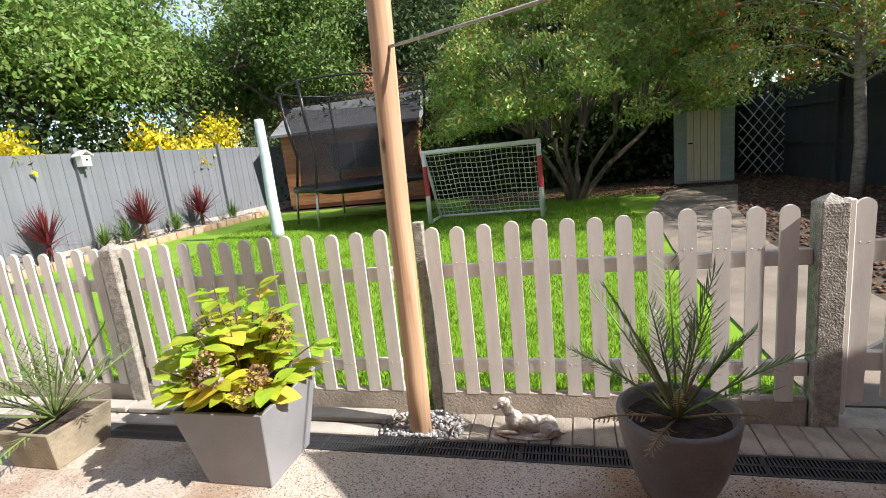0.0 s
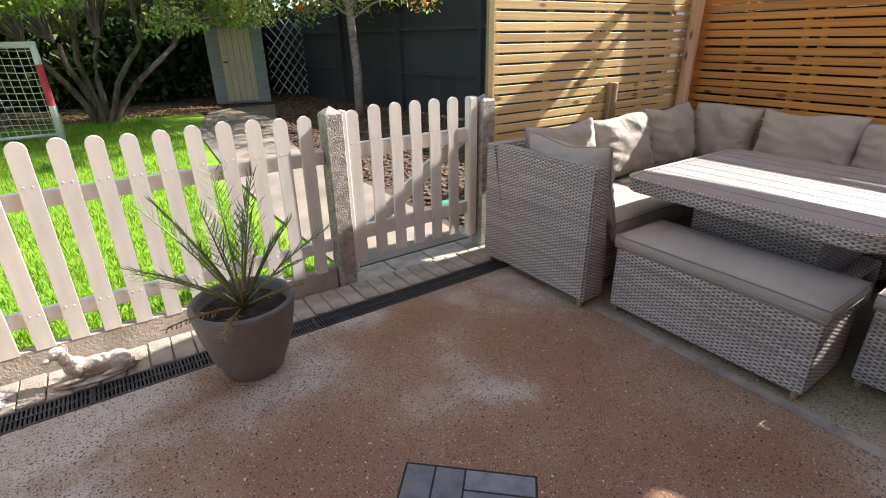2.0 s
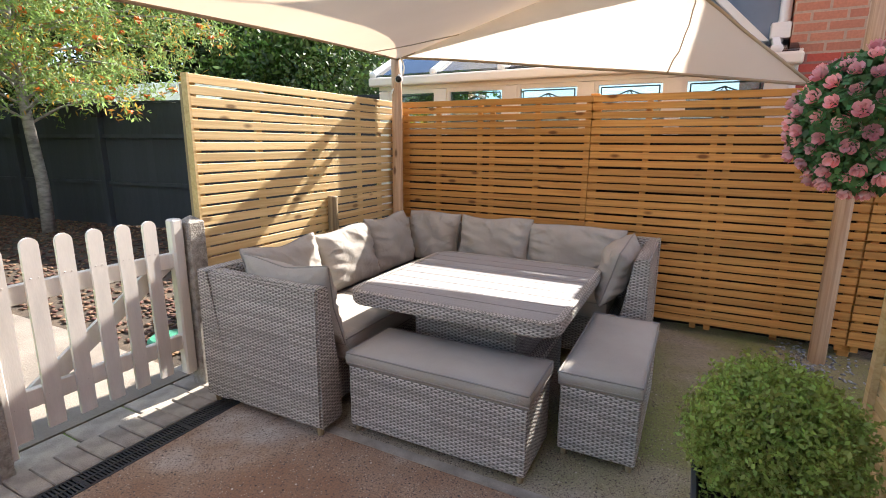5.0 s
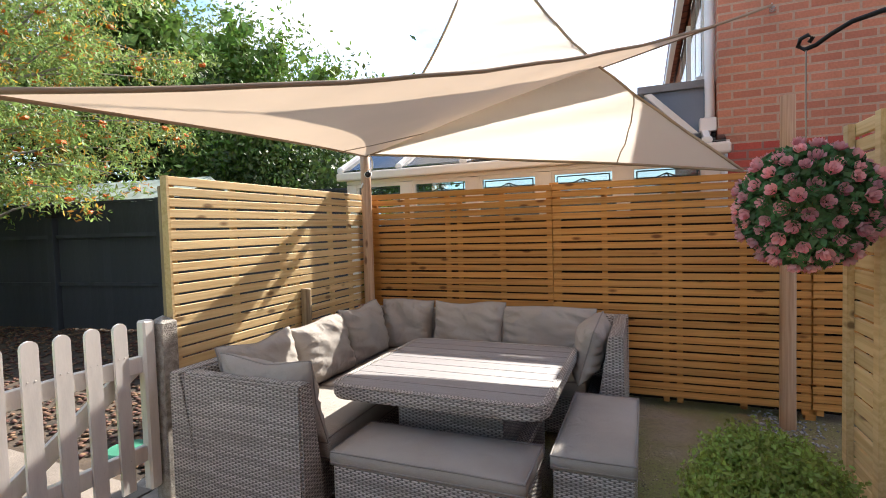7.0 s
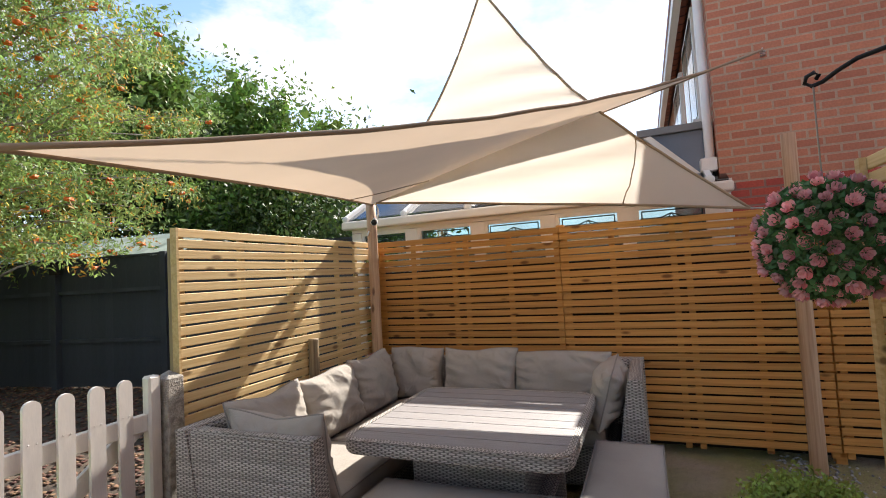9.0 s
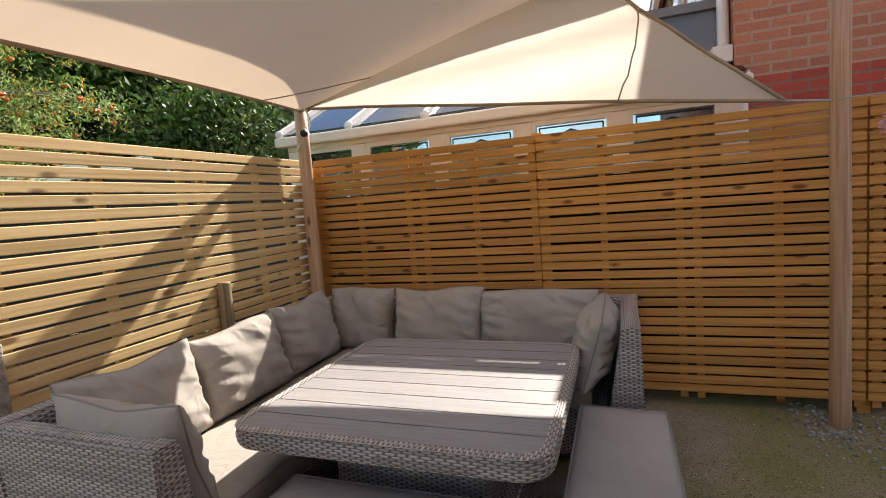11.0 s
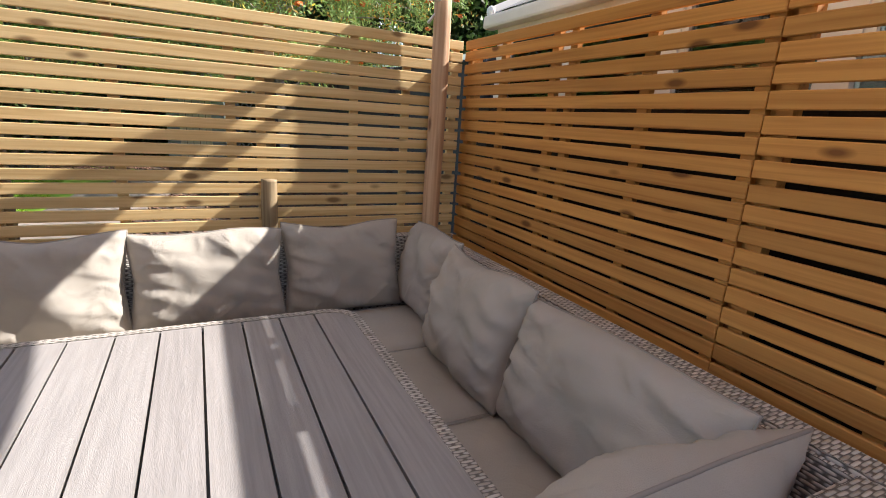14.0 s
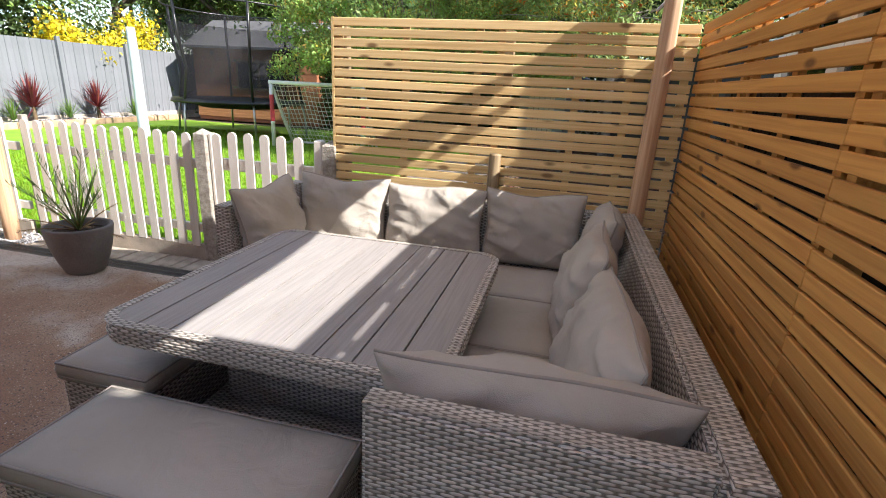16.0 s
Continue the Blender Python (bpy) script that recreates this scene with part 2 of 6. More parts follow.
def wicker_mat(name, light, dark, gap, w=0.021, h=0.0092):
    """Flat strands woven over and under uprights, in the surface's own metres."""
    m = bpy.data.materials.new(name)
    m.use_nodes = True
    n, l = m.node_tree.nodes, m.node_tree.links
    b = n["Principled BSDF"]
    b.inputs["Roughness"].default_value = 0.5

    def op(kind, a, c=None, d=None):
        k = n.new("ShaderNodeMath")
        k.operation = kind
        for i, v in enumerate((a, c, d)):
            if v is None:
                continue
            if isinstance(v, (int, float)):
                k.inputs[i].default_value = v
            else:
                l.new(v, k.inputs[i])
        return k.outputs[0]

    co = n.new("ShaderNodeTexCoord")
    wob = n.new("ShaderNodeTexNoise")
    wob.inputs["Scale"].default_value, wob.inputs["Detail"].default_value = 16, 2
    l.new(co.outputs["UV"], wob.inputs["Vector"])
    off = op("MULTIPLY_ADD", wob.outputs["Fac"], 0.010, -0.005)
    sp = n.new("ShaderNodeSeparateXYZ")
    l.new(co.outputs["UV"], sp.inputs[0])
    u = op("DIVIDE", op("ADD", sp.outputs[0], off), w)
    v = op("DIVIDE", op("MULTIPLY_ADD", off, 0.5, sp.outputs[1]), h)
    row = op("FLOOR", v)
    f = op("FRACT", v)
    prof = op("POWER", op("SINE", op("MULTIPLY", f, math.pi)), 0.6)
    ph = op("ADD", op("MULTIPLY", u, math.pi), op("MULTIPLY", row, math.pi))
    over = op("POWER", op("MULTIPLY_ADD", op("SINE", ph), 0.5, 0.5), 0.55)
    hgt = op("MULTIPLY", prof, over)
    cell = n.new("ShaderNodeCombineXYZ")
    l.new(row, cell.inputs[1])
    l.new(op("FLOOR", op("DIVIDE", sp.outputs[0], 0.35)), cell.inputs[0])
    wn = n.new("ShaderNodeTexWhiteNoise")
    l.new(cell.outputs[0], wn.inputs["Vector"])
    st = n.new("ShaderNodeTexNoise")
    st.inputs["Scale"].default_value, st.inputs["Detail"].default_value = 5, 5
    l.new(co.outputs["UV"], st.inputs["Vector"])
    mx = n.new("ShaderNodeMix")
    mx.data_type = "RGBA"
    mx.inputs[6].default_value, mx.inputs[7].default_value = (*dark, 1), (*light, 1)
    l.new(op("MULTIPLY_ADD", wn.outputs[0], 0.8, op("MULTIPLY", st.outputs["Fac"], 0.3)), mx.inputs[0])
    # low spots of the weave get a darker tint: strand shade kept in base colour
    mg = n.new("ShaderNodeMix")
    mg.data_type = "RGBA"
    mg.inputs[6].default_value = (*gap, 1)
    l.new(mx.outputs[2], mg.inputs[7])
    cl_ = n.new("ShaderNodeMapRange")
    cl_.inputs[1].default_value, cl_.inputs[2].default_value = 0.18, 0.52
    l.new(hgt, cl_.inputs[0])
    l.new(cl_.outputs[0], mg.inputs[0])
    l.new(mg.outputs[2], b.inputs["Base Color"])
    bp = n.new("ShaderNodeBump")
    bp.inputs["Strength"].default_value, bp.inputs["Distance"].default_value = 0.9, 0.004
    l.new(hgt, bp.inputs["Height"])
    l.new(bp.outputs[0], b.inputs["Normal"])
    return m


M_WICKER = wicker_mat("grey_wicker", (0.66, 0.62, 0.57), (0.31, 0.28, 0.25), (0.14, 0.125, 0.11))
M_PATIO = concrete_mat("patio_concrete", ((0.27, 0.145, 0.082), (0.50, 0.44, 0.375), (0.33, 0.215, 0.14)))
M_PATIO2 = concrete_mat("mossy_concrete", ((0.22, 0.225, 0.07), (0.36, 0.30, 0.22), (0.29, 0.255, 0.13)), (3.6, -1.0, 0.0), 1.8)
# Same pine twice: sunlit paleness and fence shade put into the two colours.
M_SLAT = wood("slat_pine_sunlit", (0.72, 0.53, 0.27), (0.57, 0.375, 0.16), along=0, obj_var=0.28)
M_SLAT_Y_SHADED = wood("slat_pine_y_shaded", (0.60, 0.305, 0.088), (0.44, 0.195, 0.052), along=1, obj_var=0.3)
M_POLE = wood("pole_pine", (0.58, 0.39, 0.25), (0.40, 0.225, 0.125), along=2, obj_var=0.1)
M_STUB = wood("weathered_post", (0.33, 0.25, 0.15), (0.17, 0.12, 0.07), along=2, obj_var=0.1)
M_PICKET = mat("picket_paint", (0.80, 0.755, 0.69), 0.6, 0.14, 5, 70, 0.05, stretch=(3, 3, 0.5), obj_var=0.1, spec=0.3)
M_CONPOST = mat("concrete_post", (0.42, 0.39, 0.34), 0.9, 0.5, 30, 120, 0.9, col2=(0.24, 0.215, 0.18))
M_GRAVELBOARD = mat("gravel_board", (0.55, 0.48, 0.40), 0.85, 0.3, 4, 80, 0.4)
M_BLOCK = mat("paving_block", (0.40, 0.35, 0.29), 0.85, 0.3, 9, 120, 0.5, obj_var=0.3)
M_KERB = mat("kerb_stone", (0.50, 0.46, 0.41), 0.85, 0.2, 5, 110, 0.5)
M_SLATE = mat("blue_paver", (0.21, 0.22, 0.24), 0.7, 0.3, 14, 110, 0.4, obj_var=0.5)
M_DRAIN = mat("drain_plastic", (0.035, 0.036, 0.04), 0.5, 0.3, 10, 90, 0.1)
# The shade inside the drain is put into this near-black colour.
M_VOID = mat("drain_channel_shade", (0.006, 0.006, 0.006), 0.9, 0.2, 5, 40, 0)
M_GRASS = mat("grass", (0.19, 0.34, 0.02), 0.7, 0.3, 1.6, 60, 0.4, col2=(0.13, 0.26, 0.016))
M_BLADE = mat("grass_blades", (0.24, 0.42, 0.025), 0.6, 0.2, 1.2, 30, 0, island=True, obj_var=0.55, trans=0.35)
M_EARTH = mat("earth", (0.10, 0.07, 0.045), 0.95, 0.5, 5, 60, 0.6)
M_BARK = mat("bark_chips", (0.20, 0.10, 0.062), 0.9, 0.4, 10, 60, 0.3, island=True, obj_var=0.9)
M_PATH = mat("path_concrete", (0.27, 0.225, 0.18), 0.9, 0.3, 2, 90, 0.4)
M_GREYFENCE = mat("grey_fence_paint", (0.19, 0.205, 0.225), 0.75, 0.18, 2.5, 60, 0.35, stretch=(1, 2, 0.3), obj_var=0.12)
# Shade between the pine slats is put into this near-black board colour.
M_OLDFENCE = mat("old_fence_gap_shade", (0.022, 0.016, 0.011), 0.9, 0.4, 4, 60, 0.3, obj_var=0.4)
M_DARKFENCE = mat("dark_fence_paint", (0.048, 0.054, 0.060), 0.8, 0.3, 3, 60, 0.3, stretch=(1, 1, 0.3), obj_var=0.2)
M_CUSH = mat("taupe_fabric", (0.42, 0.385, 0.34), 0.85, 0.10, 3, 380, 0.3, spec=0.15)
nt_c = M_CUSH.node_tree
wr = nt_c.nodes.new("ShaderNodeTexNoise")
wr.inputs["Scale"].default_value, wr.inputs["Detail"].default_value, wr.inputs["Distortion"].default_value = 7.0, 3, 1.6
wb = nt_c.nodes.new("ShaderNodeBump")
wb.inputs["Strength"].default_value, wb.inputs["Distance"].default_value = 0.22, 0.03
nt_c.links.new(nt_c.nodes["Texture Coordinate"].outputs["Object"], wr.inputs["Vector"])
nt_c.links.new(wr.outputs["Fac"], wb.inputs["Height"])
nt_c.links.new(nt_c.nodes["Bump"].outputs[0], wb.inputs["Normal"])
nt_c.links.new(wb.outputs[0], nt_c.nodes["Principled BSDF"].inputs["Normal"])
M_PIPE = mat("fabric_piping", (0.29, 0.265, 0.24), 0.85, 0.1, 5, 200, 0.1)
M_TABLE = mat("grey_polywood", (0.315, 0.297, 0.29), 0.55, 0.14, 6, 70, 0.2, stretch=(14, 0.6, 4), obj_var=0.1)
M_POT = mat("grey_pot", (0.20, 0.185, 0.175), 0.7, 0.35, 4, 70, 0.3, col2=(0.13, 0.12, 0.115))
M_PLANTER = mat("grey_planter", (0.27, 0.275, 0.29), 0.6, 0.15, 3, 120, 0.15)
M_TAUPE = mat("stone_trough", (0.33, 0.28, 0.20), 0.75, 0.4, 5, 60, 0.4)
M_DARKPOT = mat("dark_planter", (0.055, 0.062, 0.072), 0.6, 0.2, 4, 60, 0.15, stretch=(1, 1, 12))
M_SOIL = mat("soil", (0.05, 0.032, 0.022), 0.95, 0.6, 30, 120, 1.0)
M_PALM = mat("palm_leaf", (0.19, 0.27, 0.085), 0.55, 0.3, 8, 60, 0, island=True, obj_var=0.7, trans=0.2)
M_DRYLEAF = mat("dry_palm_leaf", (0.30, 0.21, 0.10), 0.8, 0.3, 8, 60, 0, island=True, obj_var=0.4)
M_HYD = mat("hydrangea_leaf", (0.52, 0.60, 0.06), 0.5, 0.25, 12, 60, 0.1, col2=(0.30, 0.48, 0.04), island=True, obj_var=0.35, trans=0.45)
M_HYDY = mat("hydrangea_yellow_leaf", (0.75, 0.60, 0.07), 0.5, 0.2, 12, 60, 0.1, col2=(0.62, 0.55, 0.08), island=True, obj_var=0.3, trans=0.35)
M_BLOOM = mat("dried_bloom", (0.42, 0.25, 0.13), 0.85, 0.4, 15, 70, 0, island=True, obj_var=0.7, trans=0.15)
M_BLOOMP = mat("faded_pink_bloom", (0.70, 0.55, 0.50), 0.85, 0.3, 15, 70, 0, island=True, obj_var=0.4, trans=0.2)
M_STEM = mat("stem", (0.16, 0.11, 0.06), 0.8, 0.3, 20, 60, 0.2)
M_DOG = mat("stone_dog", (0.72, 0.67, 0.60), 0.85, 0.4, 14, 90, 0.5, col2=(0.36, 0.30, 0.24))
M_STONE = mat("gravel", (0.42, 0.42, 0.43), 0.8, 0.4, 20, 90, 0.3, island=True, obj_var=1.0)
M_BOX = mat("box_leaf", (0.36, 0.46, 0.11), 0.5, 0.2, 5, 60, 0, island=True, obj_var=0.7, trans=0.4)
M_SAIL = mat("sail_cloth", (0.77, 0.60, 0.44), 0.85, 0.06, 1.2, 220, 0.1, trans=0.42, spec=0.1)
M_SAIL2 = mat("cream_sail_cloth", (0.78, 0.72, 0.63), 0.85, 0.06, 1.2, 220, 0.1, trans=0.5, spec=0.1)
M_HEM = mat("sail_hem", (0.36, 0.27, 0.18), 0.85, 0.1, 4, 90, 0.1)
M_ROPE = mat("rope", (0.55, 0.53, 0.50), 0.8, 0.2, 60, 200, 0.2)
M_STEEL = mat("galvanised_steel", (0.55, 0.56, 0.57), 0.35, 0.1, 20, 60, 0.05, metal=0.9)
M_WHITE = mat("white_plastic", (0.80, 0.78, 0.75), 0.4, 0.05, 4, 40, 0.03)
M_CREAM = mat("cream_upvc", (0.82, 0.72, 0.62), 0.4, 0.05, 3, 40, 0.03)
M_BLACK = mat("black_plastic", (0.012, 0.012, 0.013), 0.35, 0.2, 10, 60, 0.05)
M_IRON = mat("black_iron", (0.02, 0.018, 0.018), 0.45, 0.3, 20, 60, 0.2, metal=0.5)
M_BRICK = blocks("house_brick", (0.56, 0.225, 0.135), (0.43, 0.155, 0.095), (0.46, 0.32, 0.23), 0.225, 0.075, 0.010, bump=0.5, dist=0.006)
M_BRICKRED = blocks("red_brick_band", (0.52, 0.09, 0.055), (0.44, 0.07, 0.05), (0.30, 0.15, 0.12), 0.225, 0.075, 0.010, bump=0.5, dist=0.006)
M_BRICKPIECE = mat("near_brick", (0.36, 0.11, 0.07), 0.85, 0.35, 14, 90, 0.5, obj_var=0.4)
M_MORTAR = mat("mortar", (0.36, 0.30, 0.25), 0.95, 0.2, 12, 120, 0.4)
M_TILE = blocks("roof_tiles", (0.42, 0.14, 0.075), (0.30, 0.095, 0.055), (0.10, 0.04, 0.03), 0.22, 0.30, 0.02, bump=1.0, dist=0.03)
M_ROOFGREY = mat("roof_felt", (0.24, 0.24, 0.245), 0.9, 0.2, 3, 60, 0.3)
M_PALEROOF = mat("pale_green_felt", (0.42, 0.50, 0.44), 0.8, 0.2, 3, 60, 0.3)
M_ORANGE = mat("orange_cladding", (0.40, 0.17, 0.075), 0.7, 0.25, 3, 40, 0.3, stretch=(0.5, 1, 10), obj_var=0.2)
M_SHED = mat("blue_grey_cladding", (0.33, 0.39, 0.39), 0.7, 0.15, 4, 60, 0.2, obj_var=0.1)
M_DOOR = mat("cream_shed_door", (0.66, 0.60, 0.45), 0.7, 0.12, 3, 60, 0.2, stretch=(6, 1, 0.6))
M_TRUNK = mat("bark", (0.20, 0.155, 0.115), 0.9, 0.5, 9, 60, 0.8, stretch=(1, 1, 0.3))
M_SILVER = mat("silver_bark", (0.36, 0.32, 0.28), 0.85, 0.4, 9, 60, 0.5, stretch=(1, 1, 2.5))
M_NETBLACK = mat("black_net_cloth", (0.02, 0.02, 0.022), 0.8, 0.2, 6, 60, 0)
M_PURPLE = mat("cordyline_leaf", (0.20, 0.035, 0.045), 0.45, 0.3, 6, 40, 0, island=True, obj_var=0.8, trans=0.25)
M_REDTXT = mat("red_print", (0.55, 0.05, 0.07), 0.6, 0.1, 8, 40, 0)
M_TERRA = mat("terracotta_edging", (0.50, 0.33, 0.22), 0.85, 0.3, 6, 70, 0.4, obj_var=0.35)
M_GREENLID = mat("green_plastic", (0.06, 0.28, 0.17), 0.5, 0.2, 6, 60, 0.05)
M_ROSE = mat("pink_rose", (0.84, 0.27, 0.31), 0.8, 0.25, 14, 80, 0, col2=(0.88, 0.58, 0.56), obj_var=0.5, trans=0.2)
M_BALLLEAF = mat("plastic_leaf", (0.10, 0.22, 0.07), 0.5, 0.2, 5, 60, 0, col2=(0.05, 0.12, 0.04), island=True, obj_var=0.7, trans=0.15)
M_BERRY = mat("rowan_berry", (0.72, 0.05, 0.015), 0.5, 0.2, 20, 60, 0, island=True, obj_var=0.4)


def leafmat(name, c, c2, var=0.8, trans=0.3):
    return mat(name, c, 0.55, 0.2, 0.8, 30, 0, col2=c2, island=True, obj_var=var, trans=trans)


M_L_ASH = leafmat("ash_leaf", (0.20, 0.30, 0.06), (0.11, 0.20, 0.035))
M_L_DARK = leafmat("dark_leaf", (0.075, 0.12, 0.03), (0.035, 0.065, 0.02))
M_L_ACER = leafmat("acer_leaf", (0.30, 0.42, 0.10), (0.18, 0.28, 0.07), trans=0.4)
M_L_ACERY = leafmat("acer_turning_leaf", (0.42, 0.33, 0.06), (0.28, 0.26, 0.05))
M_L_ROWAN = leafmat("rowan_leaf", (0.29, 0.39, 0.11), (0.17, 0.26, 0.075), trans=0.45)
M_L_ORANGE = leafmat("rowan_turning_leaf", (0.62, 0.30, 0.05), (0.50, 0.34, 0.06), trans=0.45)
M_L_YELLOW = leafmat("golden_leaf", (0.75, 0.62, 0.03), (0.60, 0.50, 0.04))
M_L_GREEN = leafmat("shrub_leaf", (0.16, 0.26, 0.05), (0.09, 0.16, 0.035))


def glass(name, tint=(0.55, 0.65, 0.68), rough=0.03):
    m = bpy.data.materials.new(name)
    m.use_nodes = True
    n, l = m.node_tree.nodes, m.node_tree.links
    g, t, x = n.new("ShaderNodeBsdfGlossy"), n.new("ShaderNodeBsdfTransparent"), n.new("ShaderNodeMixShader")
    f = n.new("ShaderNodeFresnel")
    g.inputs["Roughness"].default_value = rough
    t.inputs[0].default_value = (*tint, 1)
    f.inputs[0].default_value = 1.9
    l.new(f.outputs[0], x.inputs[0])
    l.new(t.outputs[0], x.inputs[1])
    l.new(g.outputs[0], x.inputs[2])
    l.new(x.outputs[0], n["Material Output"].inputs[0])
    return m


def sheer(name, col, see):
    m = bpy.data.materials.new(name)
    m.use_nodes = True
    n, l = m.node_tree.nodes, m.node_tree.links
    d, t, x = n.new("ShaderNodeBsdfDiffuse"), n.new("ShaderNodeBsdfTransparent"), n.new("ShaderNodeMixShader")
    d.inputs[0].default_value = (*col, 1)
    x.inputs[0].default_value = see
    l.new(d.outputs[0], x.inputs[1])
    l.new(t.outputs[0], x.inputs[2])
    l.new(x.outputs[0], n["Material Output"].inputs[0])
    return m


M_GLASS = glass("window_glass")
M_ROOFGLASS = glass("conservatory_roof_glass", (0.5, 0.6, 0.68))
M_SHEER = sheer("trampoline_netting", (0.03, 0.03, 0.035), 0.42)
M_LEAD = mat("window_lead", (0.03, 0.05, 0.045), 0.5, 0.2, 10, 50, 0)
M_BLUEGLAZE = mat("blue_panel", (0.16, 0.22, 0.30), 0.3, 0.1, 3, 40, 0)

# ---- mesh helpers ----


def mesh_from(bm, name, material, smooth=False):
    me = bpy.data.meshes.new(name)
    bmesh.ops.recalc_face_normals(bm, faces=bm.faces)
    uvl = bm.loops.layers.uv.verify()
    for f in bm.faces:
        a = max(range(3), key=lambda i: abs(f.normal[i]))
        f.smooth = smooth
        for lp in f.loops:
            c = lp.vert.co
            lp[uvl].uv = (c.y, c.z) if a == 0 else (c.x, c.z) if a == 1 else (c.x, c.y)
    bm.to_mesh(me)
    bm.free()
    me.materials.append(material)
    return me


def part(name, bm, material, parent=None, label="", smooth=False):
    ob = new(name, mesh_from(bm, name, material, smooth))
    if parent:
        ob.parent = parent
    if label:
        ob["label"] = label
    return ob


def shared(name, me, parent, m):
    ob = new(name, me)
    ob.parent = parent
    ob.matrix_basis = m
    return ob


def thing(name, label, category, group="", at=(0, 0, 0), rz=0, kind=""):
    ob = new(name)
    ob.matrix_basis = pose(*at, 0, 0, rz)
    return tagged(ob, label, category, group, kind)


def rbox(bm, x0, x1, y0, y1, z0, z1, bev=0.0, seg=1):
    g = bmesh.ops.create_cube(bm, size=1, matrix=Matrix.LocRotScale(((x0 + x1) / 2, (y0 + y1) / 2, (z0 + z1) / 2), None, (x1 - x0, y1 - y0, z1 - z0)))
    if bev:
        es = list({e for v in g["verts"] for e in v.link_edges})
        bmesh.ops.bevel(bm, geom=es, offset=bev, segments=seg, affect="EDGES", profile=0.5)
    return bm


def box(*a, **k):
    return rbox(bmesh.new(), *a, **k)


def prism(bm, pts, axis, a0, a1):
    """A polygon of two coordinates drawn out along an axis (0, 1 or 2)."""
    def co(p, v):
        return (v, p[0], p[1]) if axis == 0 else (p[0], v, p[1]) if axis == 1 else (p[0], p[1], v)
    lo, hi = [bm.verts.new(co(p, a0)) for p in pts], [bm.verts.new(co(p, a1)) for p in pts]
    bm.faces.new(lo)
    bm.faces.new(hi[::-1])
    for i in range(len(pts)):
        j = (i + 1) % len(pts)
        bm.faces.new((lo[i], lo[j], hi[j], hi[i]))
    return bm


def tube(bm, pts, r0, r1=None, sides=8, cap=True):
    """A tapered tube along points."""
    r1 = r0 if r1 is None else r1
    pts = [Vector(p) for p in pts]
    rings = []
    for i, p in enumerate(pts):
        d = (pts[min(i + 1, len(pts) - 1)] - pts[max(i - 1, 0)]).normalized()
        u = d.cross((0, 0, 1) if abs(d.z) < 0.9 else (1, 0, 0)).normalized()
        w = d.cross(u)
        r = r0 + (r1 - r0) * i / max(1, len(pts) - 1)
        rings.append([bm.verts.new(p + r * (math.cos(a) * u + math.sin(a) * w)) for a in [2 * math.pi * k / sides for k in range(sides)]])
    for a, b in zip(rings, rings[1:]):
        for k in range(sides):
            bm.faces.new((a[k], a[(k + 1) % sides], b[(k + 1) % sides], b[k]))
    if cap:
        bm.faces.new(rings[0][::-1])
        bm.faces.new(rings[-1])
    return bm


def lathe(bm, prof, sides=32, at=(0, 0, 0)):
    rings = [[bm.verts.new((at[0] + r * math.cos(2 * math.pi * k / sides), at[1] + r * math.sin(2 * math.pi * k / sides), at[2] + z)) for k in range(sides)] for r, z in prof]
    for a, b in zip(rings, rings[1:]):
        for k in range(sides):
            bm.faces.new((a[k], a[(k + 1) % sides], b[(k + 1) % sides], b[k]))
    bm.faces.new(rings[0][::-1])
    bm.faces.new(rings[-1])
    return bm


rng = np.random.default_rng(7)


def leaf_mesh(name, centres, size, material, aspect=0.5, droop=0.3, dirs=None, jitter=0.35):
    """Many small folded leaves, one island each, at the given centres."""
    c = np.asarray(centres, float)
    n = len(c)
    d = rng.normal(size=(n, 3)) if dirs is None else np.asarray(dirs, float) + rng.normal(size=(n, 3)) * 0.35
    d[:, 2] -= droop
    d /= np.linalg.norm(d, axis=1, keepdims=True)
    s = np.cross(d, rng.normal(size=(n, 3)))
    s /= np.linalg.norm(s, axis=1, keepdims=True)
    up = np.cross(s, d)
    ln = size * (1 + jitter * rng.uniform(-1, 1, n))[:, None]
    v = np.empty((n, 4, 3))
    v[:, 0], v[:, 2] = c - d * ln / 2, c + d * ln / 2
    v[:, 1], v[:, 3] = c + s * ln * aspect / 2 + up * ln * 0.08, c - s * ln * aspect / 2 + up * ln * 0.08
    me = bpy.data.meshes.new(name)
    me.vertices.add(4 * n)
    me.vertices.foreach_set("co", v.ravel())
    me.loops.add(4 * n)
    me.loops.foreach_set("vertex_index", np.arange(4 * n, dtype=np.int32))
    me.polygons.add(n)
    me.polygons.foreach_set("loop_start", np.arange(0, 4 * n, 4, dtype=np.int32))
    me.update(calc_edges=True)
    me.materials.append(material)
    return me


def leaves(name, centres, size, material, parent, label="", **k):
    ob = new(name, leaf_mesh(name, centres, size, material, **k))
    ob.parent = parent
    if label:
        ob["label"] = label
    return ob


